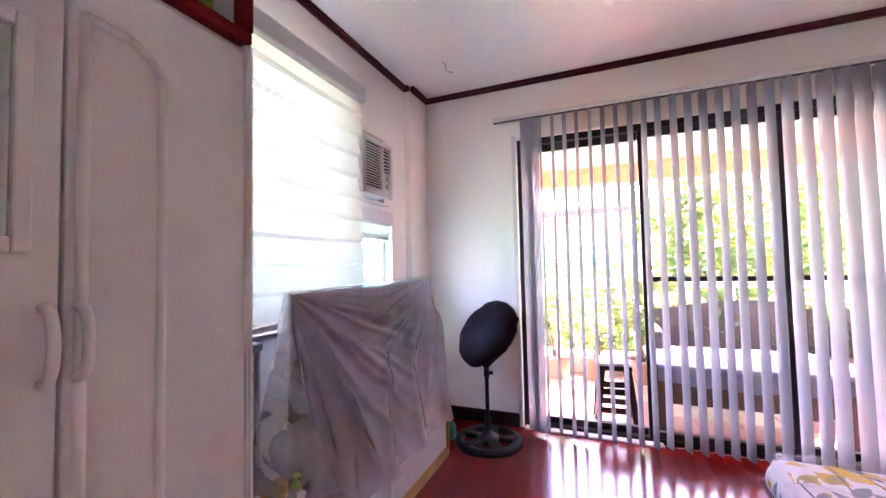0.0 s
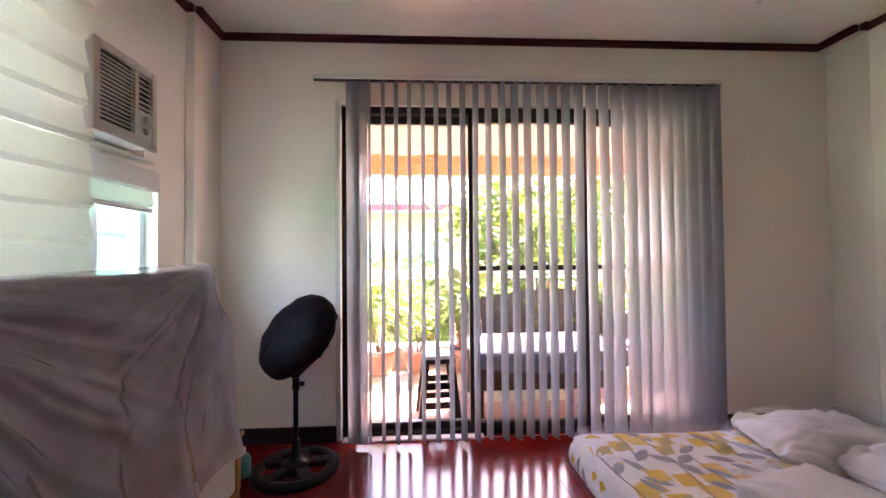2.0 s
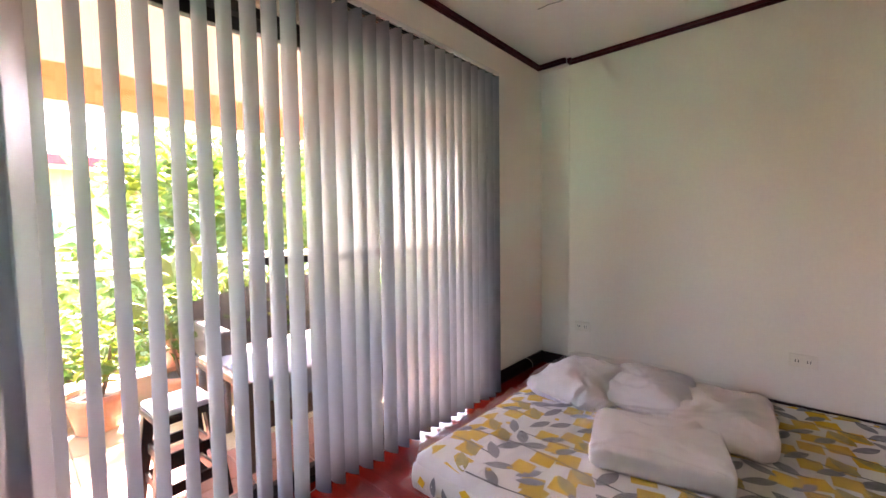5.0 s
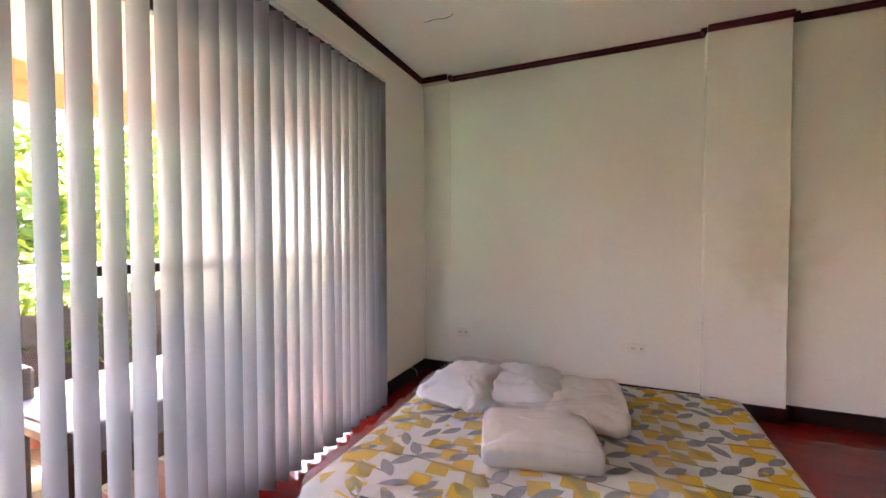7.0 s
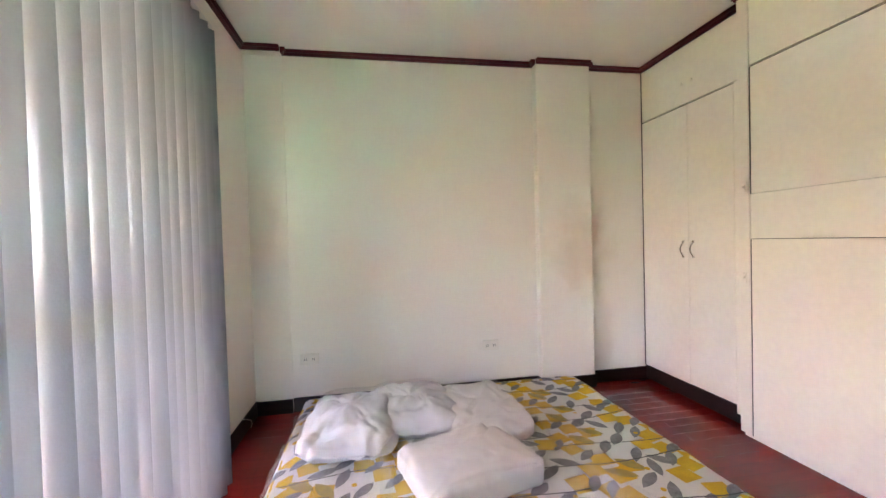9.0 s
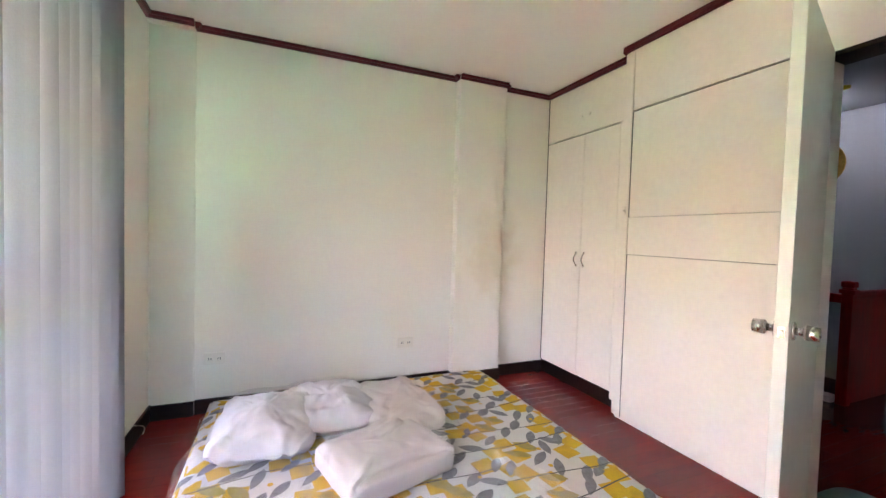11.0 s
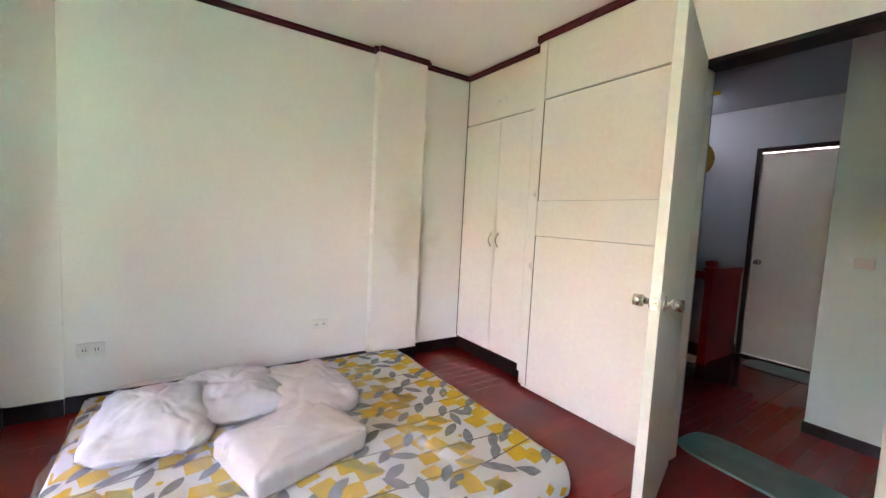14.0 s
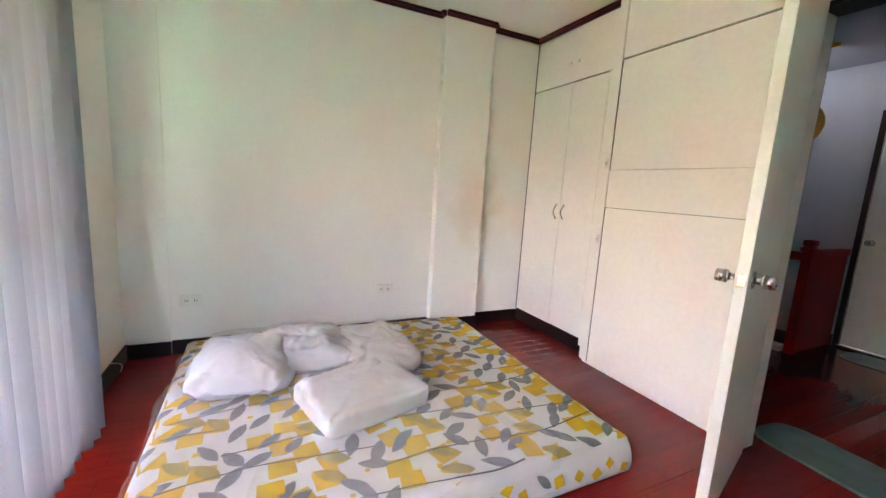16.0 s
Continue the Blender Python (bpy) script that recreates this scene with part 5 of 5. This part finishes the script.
bm = bmesh.new()
sheet(bm, 80, 12, lambda u, v: awn_at(u, v * 0.78))
part("canvas", bm, AWNING, awn)
bm = bmesh.new()
sheet(bm, 80, 6, lambda u, v: awn_at(u, 0.78 + v * 0.22))
part("front_band", bm, AWNING_O, awn, "orange front band")
bm = bmesh.new()
tube(bm, (-1.9, 5.66, 2.19), (5.0, 5.66, 2.19), 0.028)
part("front_bar", bm, WHITE_OUT, awn)
for x in (-1.8, 4.8):
    bm = bmesh.new()
    tube(bm, (x, 5.66, 2.19), (x, 3.48, 2.6), 0.02)
    part("arm", bm, WHITE_OUT, awn)
house_front = bmesh.new()
box(house_front, -1.42, -1.40, 3.46, 3.50, -3, 3.2)
box(house_front, 2.99, 5.0, 3.31, 3.46, -3, 3.2)
box(house_front, -1.42, 5.0, 3.34, 3.46, 2.781, 3.2)
setting("wall_outer_front", house_front, WHITE_OUT, "outer front wall of the house beside the balcony", "wall")


def leafy(name, x0, x1, y0, y1, z0, z1, count, size, mats, seed, shape=1.0):
    """A loose mass of small leaves."""
    r = random.Random(seed)
    verts, faces, ids = [], [], []
    cx, cy, cz = (x0 + x1) / 2, (y0 + y1) / 2, (z0 + z1) / 2
    hx, hy, hz = (x1 - x0) / 2, (y1 - y0) / 2, (z1 - z0) / 2
    clumps = []
    while len(clumps) < 40:
        p = Vector((r.uniform(-1, 1), r.uniform(-1, 1), r.uniform(-1, 1)))
        if p.length < 1.1:
            clumps.append(p)
    for _ in range(count):
        c = r.choice(clumps)
        p = c + Vector((r.gauss(0, 0.17), r.gauss(0, 0.17), r.gauss(0, 0.15)))
        p = Vector((cx + p.x * hx * 0.85, cy + p.y * hy * 0.85, cz + p.z * hz * 0.85))
        s = size * r.uniform(0.6, 1.3)
        m = Euler((r.uniform(-0.9, 0.9), r.uniform(-0.9, 0.9), r.uniform(0, 6.28))).to_matrix()
        n = len(verts)
        for a, b, c2 in ((-0.5, 0, 0), (-0.1, 0.26, 0.06), (0.5, 0, -0.06), (-0.1, -0.26, 0.06)):
            verts.append(p + m @ Vector((a * s, b * s, c2 * s)))
        faces += [(n, n + 1, n + 2), (n, n + 2, n + 3)]
        k = r.randrange(len(mats))
        ids += [k, k]
    me = bpy.data.meshes.new(name)
    me.from_pydata(verts, [], faces)
    for m in mats:
        me.materials.append(m)
    me.polygons.foreach_set("material_index", ids)
    return me


pot_bm = bmesh.new()
lathe(pot_bm, [(0.10, 0.0), (0.115, 0.01), (0.155, 0.20), (0.17, 0.205), (0.172, 0.25), (0.155, 0.25), (0.15, 0.22)])
POT = mesh_of("pot", pot_bm, TERRA)
soil_bm = bmesh.new()
tube(soil_bm, (0, 0, 0.205), (0, 0, 0.222), 0.15, sides=20)
SOIL_ME = mesh_of("soil", soil_bm, SOIL)
plants = []
for k in range(3):
    plants.append((leafy("leaves", -0.30, 0.30, -0.26, 0.26, 0.30, 0.86 + 0.1 * k, 420, 0.085, (LEAF, LEAF_Y, LEAF), 20 + k),))
rnd = random.Random(8)
for k in range(14):
    x = -1.2 + 0.40 * k + rnd.uniform(-0.05, 0.05)
    p = thing("potted_plant", "leafy green shrub in a terracotta pot by the balcony rail", "potted plant", pose(x, BAL_Y - 0.26 + rnd.uniform(-0.05, 0.05), BZ, 0, 0, rnd.uniform(0, 360)), "balcony plants")
    o = new("pot", POT); o.parent = p
    o = new("soil", SOIL_ME); o.parent = p
    o = new("leaves", plants[k % 3][0]); o.parent = p
    bm = bmesh.new()
    for j in range(5):
        a = rnd.uniform(0, 6.28)
        tube(bm, (0.03 * math.cos(a), 0.03 * math.sin(a), 0.21), (0.17 * math.cos(a), 0.17 * math.sin(a), 0.66 + 0.06 * j), 0.009, 0.004, 6)
    part("stems", bm, BARK, p)

cactus = thing("prickly_pear", "prickly pear cactus with broad flat green pads in a pot", "cactus", pose(0.50, BAL_Y + 0.03, BZ + 0.22), "balcony plants")
o = new("pot", POT); o.parent = cactus
o = new("soil", SOIL_ME); o.parent = cactus
CACTUS = material("cactus_skin", (0.16, 0.20, 0.07), 0.6, 0, 0.2, 9, 60, 0.1)
crnd = random.Random(31)
tips = [(0.0, 0.0, 0.20, 0.0)]
for k in range(11):
    x, y, z, lean = tips[k // 2]
    tilt = lean * 0.5 + (-0.55 if k % 2 else 0.5) + crnd.uniform(-0.2, 0.2)
    long, spin = crnd.uniform(0.25, 0.32), crnd.uniform(-0.5, 0.5)
    bm = bmesh.new()
    bmesh.ops.create_uvsphere(bm, u_segments=14, v_segments=10, radius=0.5)
    for v in bm.verts:
        w = 0.62 * (0.75 + 0.35 * (v.co.z + 0.5))
        v.co = Vector((v.co.x * long * w, v.co.y * 0.035, (v.co.z + 0.46) * long))
    for f in bm.faces:
        f.smooth = True
    turn = Matrix.Translation((x, y, z)) @ Euler((crnd.uniform(-0.15, 0.15), tilt, spin)).to_matrix().to_4x4()
    bmesh.ops.transform(bm, matrix=turn, verts=bm.verts[:])
    part("pad", bm, CACTUS, cactus)
    tip = turn @ Vector((0, 0, long * 0.9))
    tips.append((tip.x, tip.y, tip.z, tilt))

stool = thing("plastic_stool", "black plastic stool with a pale seat on the balcony", "stool", pose(0.12, 3.80, BZ, 0, 0, 4) @ Matrix.Diagonal((0.80, 0.80, 1.0, 1.0)))
bm = bmesh.new()
box(bm, -0.15, 0.15, -0.15, 0.15, 0.465, 0.495, 0.014)
part("seat", bm, material("pale_stool_seat", (0.50, 0.54, 0.60), 0.35, 0, 0.06, 5, 60, 0.02), stool, "pale grey slotted seat")
bm = bmesh.new()
box(bm, -0.155, 0.155, -0.155, 0.155, 0.43, 0.464, 0.008)
part("apron", bm, BLACK, stool)
for sx in (-1, 1):
    for sy in (-1, 1):
        bm = bmesh.new()
        vs = box(bm, -0.03, 0.03, -0.03, 0.03, 0.0, 0.43, 0.006)
        for v in bm.verts:
            t = 1 - v.co.z / 0.43
            v.co.x += sx * (0.12 + 0.055 * t)
            v.co.y += sy * (0.12 + 0.055 * t)
        part("leg", bm, BLACK, stool)
for z in (0.10, 0.24):
    bm = bmesh.new()
    w = 0.16 - z * 0.1
    for s in (-1, 1):
        box(bm, -w, w, s * (w - 0.01) - 0.008, s * (w - 0.01) + 0.008, z, z + 0.05, 0.003)
        box(bm, s * (w - 0.01) - 0.008, s * (w - 0.01) + 0.008, -w + 0.02, w - 0.02, z + 0.002, z + 0.048, 0.003)
    part("brace", bm, BLACK, stool)

table = thing("balcony_table", "low brown wooden table standing on the balcony", "table", pose(1.0, 4.05, BZ))
bm = bmesh.new()
box(bm, -0.62, 0.62, -0.35, 0.35, 0.46, 0.50, 0.006)
part("tabletop", bm, TABLE_W, table)
for sx in (-0.56, 0.56):
    for sy in (-0.29, 0.29):
        bm = bmesh.new()
        box(bm, sx - 0.03, sx + 0.03, sy - 0.03, sy + 0.03, 0, 0.46, 0.005)
        part("leg", bm, TABLE_W, table)
bm = bmesh.new()
box(bm, -0.53, 0.53, -0.31, -0.285, 0.205, 0.46, 0.004)
part("apron", bm, TABLE_W, table)
cloth = thing("tablecloth", "white tablecloth with blue flowers hanging over the table edge", "tablecloth")
bm = bmesh.new()


def cloth_at(u, v):
    x = 0.42 + 1.16 * u
    s = v * 0.86
    if s < 0.74:
        return x, 4.42 - s, BZ + 0.506 + 0.002 * math.sin(u * 20)
    d = s - 0.74
    return x, 3.68 - 0.01 + 0.02 * math.sin(u * 22) * d / 0.12, BZ + 0.506 - d * (1 + 0.3 * math.sin(u * 3))


sheet(bm, 50, 30, cloth_at)
part("cloth", bm, CLOTH_T, cloth)
bench = thing("wicker_bench", "dark wicker bench with a curved back on the balcony", "bench", pose(1.3, 4.66, BZ))
bm = bmesh.new()


def back_at(u, v):
    top = 0.77 + 0.12 * math.sin(min(1.0, 0.15 + u) * math.pi * 0.75) ** 2
    return -0.85 + 1.7 * u, 0.10 + 0.05 * v, 0.40 + (top - 0.40) * v


sheet(bm, 50, 10, back_at)
sheet(bm, 50, 10, lambda u, v: Vector(back_at(u, v)) + Vector((0, 0.05, 0)))
part("backrest", bm, WICKER, bench)
bm = bmesh.new()
box(bm, -0.85, 0.85, -0.40, 0.12, 0.34, 0.42, 0.02)
part("seat", bm, WICKER, bench)
for sx in (-0.80, 0.80):
    bm = bmesh.new()
    box(bm, sx - 0.04, sx + 0.04, -0.40, 0.14, 0.42, 0.66, 0.02)
    part("armrest", bm, WICKER, bench)
    for sy in (-0.36, 0.10):
        bm = bmesh.new()
        tube(bm, (sx, sy, 0), (sx, sy, 0.34), 0.025)
        part("leg", bm, WICKER, bench)

# ---- ground, street houses and trees ----
bm = bmesh.new()
box(bm, -400, 400, -400, 900, -3.3, -3.2)
setting("ground", bm, GROUND, "grey street ground reaching to the horizon", "ground")


def tree(x, y, z, height, spread, seed, count, size, label):
    t = thing("tree", label, "tree", pose(x, y, z), "street trees")
    r = random.Random(seed)
    bm = bmesh.new()
    tube(bm, (0, 0, 0), (0.1, 0.05, height * 0.55), 0.16, 0.09, 12)
    tops = []
    for k in range(7):
        a = k * 0.9 + r.uniform(-0.3, 0.3)
        b = (spread * 0.6 * math.cos(a), spread * 0.6 * math.sin(a), height * r.uniform(0.6, 0.95))
        tube(bm, (0.08, 0.04, height * r.uniform(0.35, 0.55)), b, 0.06, 0.02, 8)
        tops.append(b)
    part("trunk", bm, BARK, t)
    o = new("crown", leafy("crown", -spread, spread, -spread, spread, height * 0.42, height * 1.08, count, size, (LEAF, LEAF, LEAF_Y), seed))
    o.parent = t
    return t


tree(2.4, 9.2, -3.2, 6.3, 2.0, 5, 5200, 0.24, "bushy bright green tree beyond the balcony")
tree(5.4, 10.5, -3.2, 6.6, 2.2, 6, 4200, 0.26, "bushy green tree beside the street")
tree(-0.3, 8.2, -3.2, 4.2, 1.5, 7, 2600, 0.2, "low yellow-green tree below the balcony")
tree(-3.2, 8.6, -3.2, 4.2, 1.7, 9, 2400, 0.2, "low green tree below the balcony")
tree(-5.6, 4.6, -3.2, 5.0, 1.6, 10, 3000, 0.22, "green tree beside the house")

nb = thing("neighbour_house", "yellow neighbouring house with red roof edge and white windows", "house", pose(-1.2, 15.0, -3.2))
bm = bmesh.new()
box(bm, -7, 2.6, 0, 7, 0, 6.0)
part("wall", bm, HOUSE_Y, nb)
bm = bmesh.new()
box(bm, -6.2, 2.2, -0.06, 0.0, 3.6, 5.3)
part("wall_band", bm, HOUSE_W, nb, "white painted wall band")
bm = bmesh.new()
box(bm, -7.8, 3.2, -0.95, -0.85, 6.0, 6.22)
box(bm, 3.1, 3.2, -0.85, 7.5, 6.0, 6.22)
part("fascia", bm, ROOF_R, nb, "red painted roof edge")
bm = bmesh.new()
sheet(bm, 1, 1, lambda u, v: (-7.8 + 11 * u, -0.9 + 4.6 * v, 6.22 + 1.7 * v), False)
sheet(bm, 1, 1, lambda u, v: (-7.8 + 11 * u, 3.7 + 4.6 * v, 7.92 - 1.7 * v), False)
for k in range(44):
    x = -7.7 + k * 0.25
    box(bm, x, x + 0.04, -0.9, -0.86, 6.2, 6.25)
part("roof", bm, ROOF_P, nb, "pale sheet roof")
for x in (-5.4, -3.2, -1.0, 1.0):
    bm = bmesh.new()
    for a, b, c, d in ((-0.7, -0.62, 0, 1.2), (0.62, 0.7, 0, 1.2), (-0.62, 0.62, 0, 0.08), (-0.62, 0.62, 1.12, 1.2), (-0.03, 0.03, 0.08, 1.12), (-0.33, -0.30, 0.08, 1.12), (0.30, 0.33, 0.08, 1.12)):
        box(bm, x + a, x + b, -0.12, -0.06, 3.9 + c, 3.9 + d)
    w = part("window", bm, WHITE_OUT, nb)
    bm = bmesh.new()
    box(bm, x - 0.62, x + 0.62, -0.075, -0.065, 3.98, 5.02)
    part("pane", bm, TINT_GLASS, w)
gh = thing("green_house", "mint green neighbouring house with red roof edge", "house", pose(3.4, 16.5, -3.2))
bm = bmesh.new()
box(bm, -1.0, 8, 0, 6, 0, 5.6)
part("wall", bm, GREEN_OUT, gh)
bm = bmesh.new()
box(bm, -1.4, 8.4, -0.6, 6.4, 5.6, 5.85)
part("roof", bm, ROOF_R, gh)
side = thing("side_house", "pale aqua neighbouring house wall beside the bedroom window", "house", pose(-9.5, 2.2, -3.2))
bm = bmesh.new()
box(bm, -3, 0, -7, 22, 0, 5.2)
part("wall", bm, GREEN_OUT, side)
bm = bmesh.new()
box(bm, -3.3, 0.4, -7.3, 22.3, 5.2, 5.4)
part("roof", bm, ROOF_P, side)

# ---- balcony tiles ----
tile_bm = bmesh.new()
box(tile_bm, -0.147, 0.147, -0.147, 0.147, -0.012, 0.0, 0.003, seg=1)
tile_me = mesh_of("tile", tile_bm, TILE_R)
tile_bm = bmesh.new()
box(tile_bm, -0.147, 0.147, -0.147, 0.147, -0.012, 0.0, 0.003, seg=1)
tile_me_y = mesh_of("tile", tile_bm, TILE_Y)
terrace = tagged(new("terrace_floor"), "red and yellow square tiles on the balcony floor", "tiled floor", kind="structure")
for i in range(20):
    for j in range(6):
        x, y = -1.25 + 0.3 * i, 3.62 + 0.3 * j
        if y > BAL_Y - 0.15:
            continue
        t = new("tile", tile_me_y if (j >= 3 or (i // 3 + j) % 4 == 0) else tile_me)
        t.parent = terrace
        t.location = (x, y, BZ)
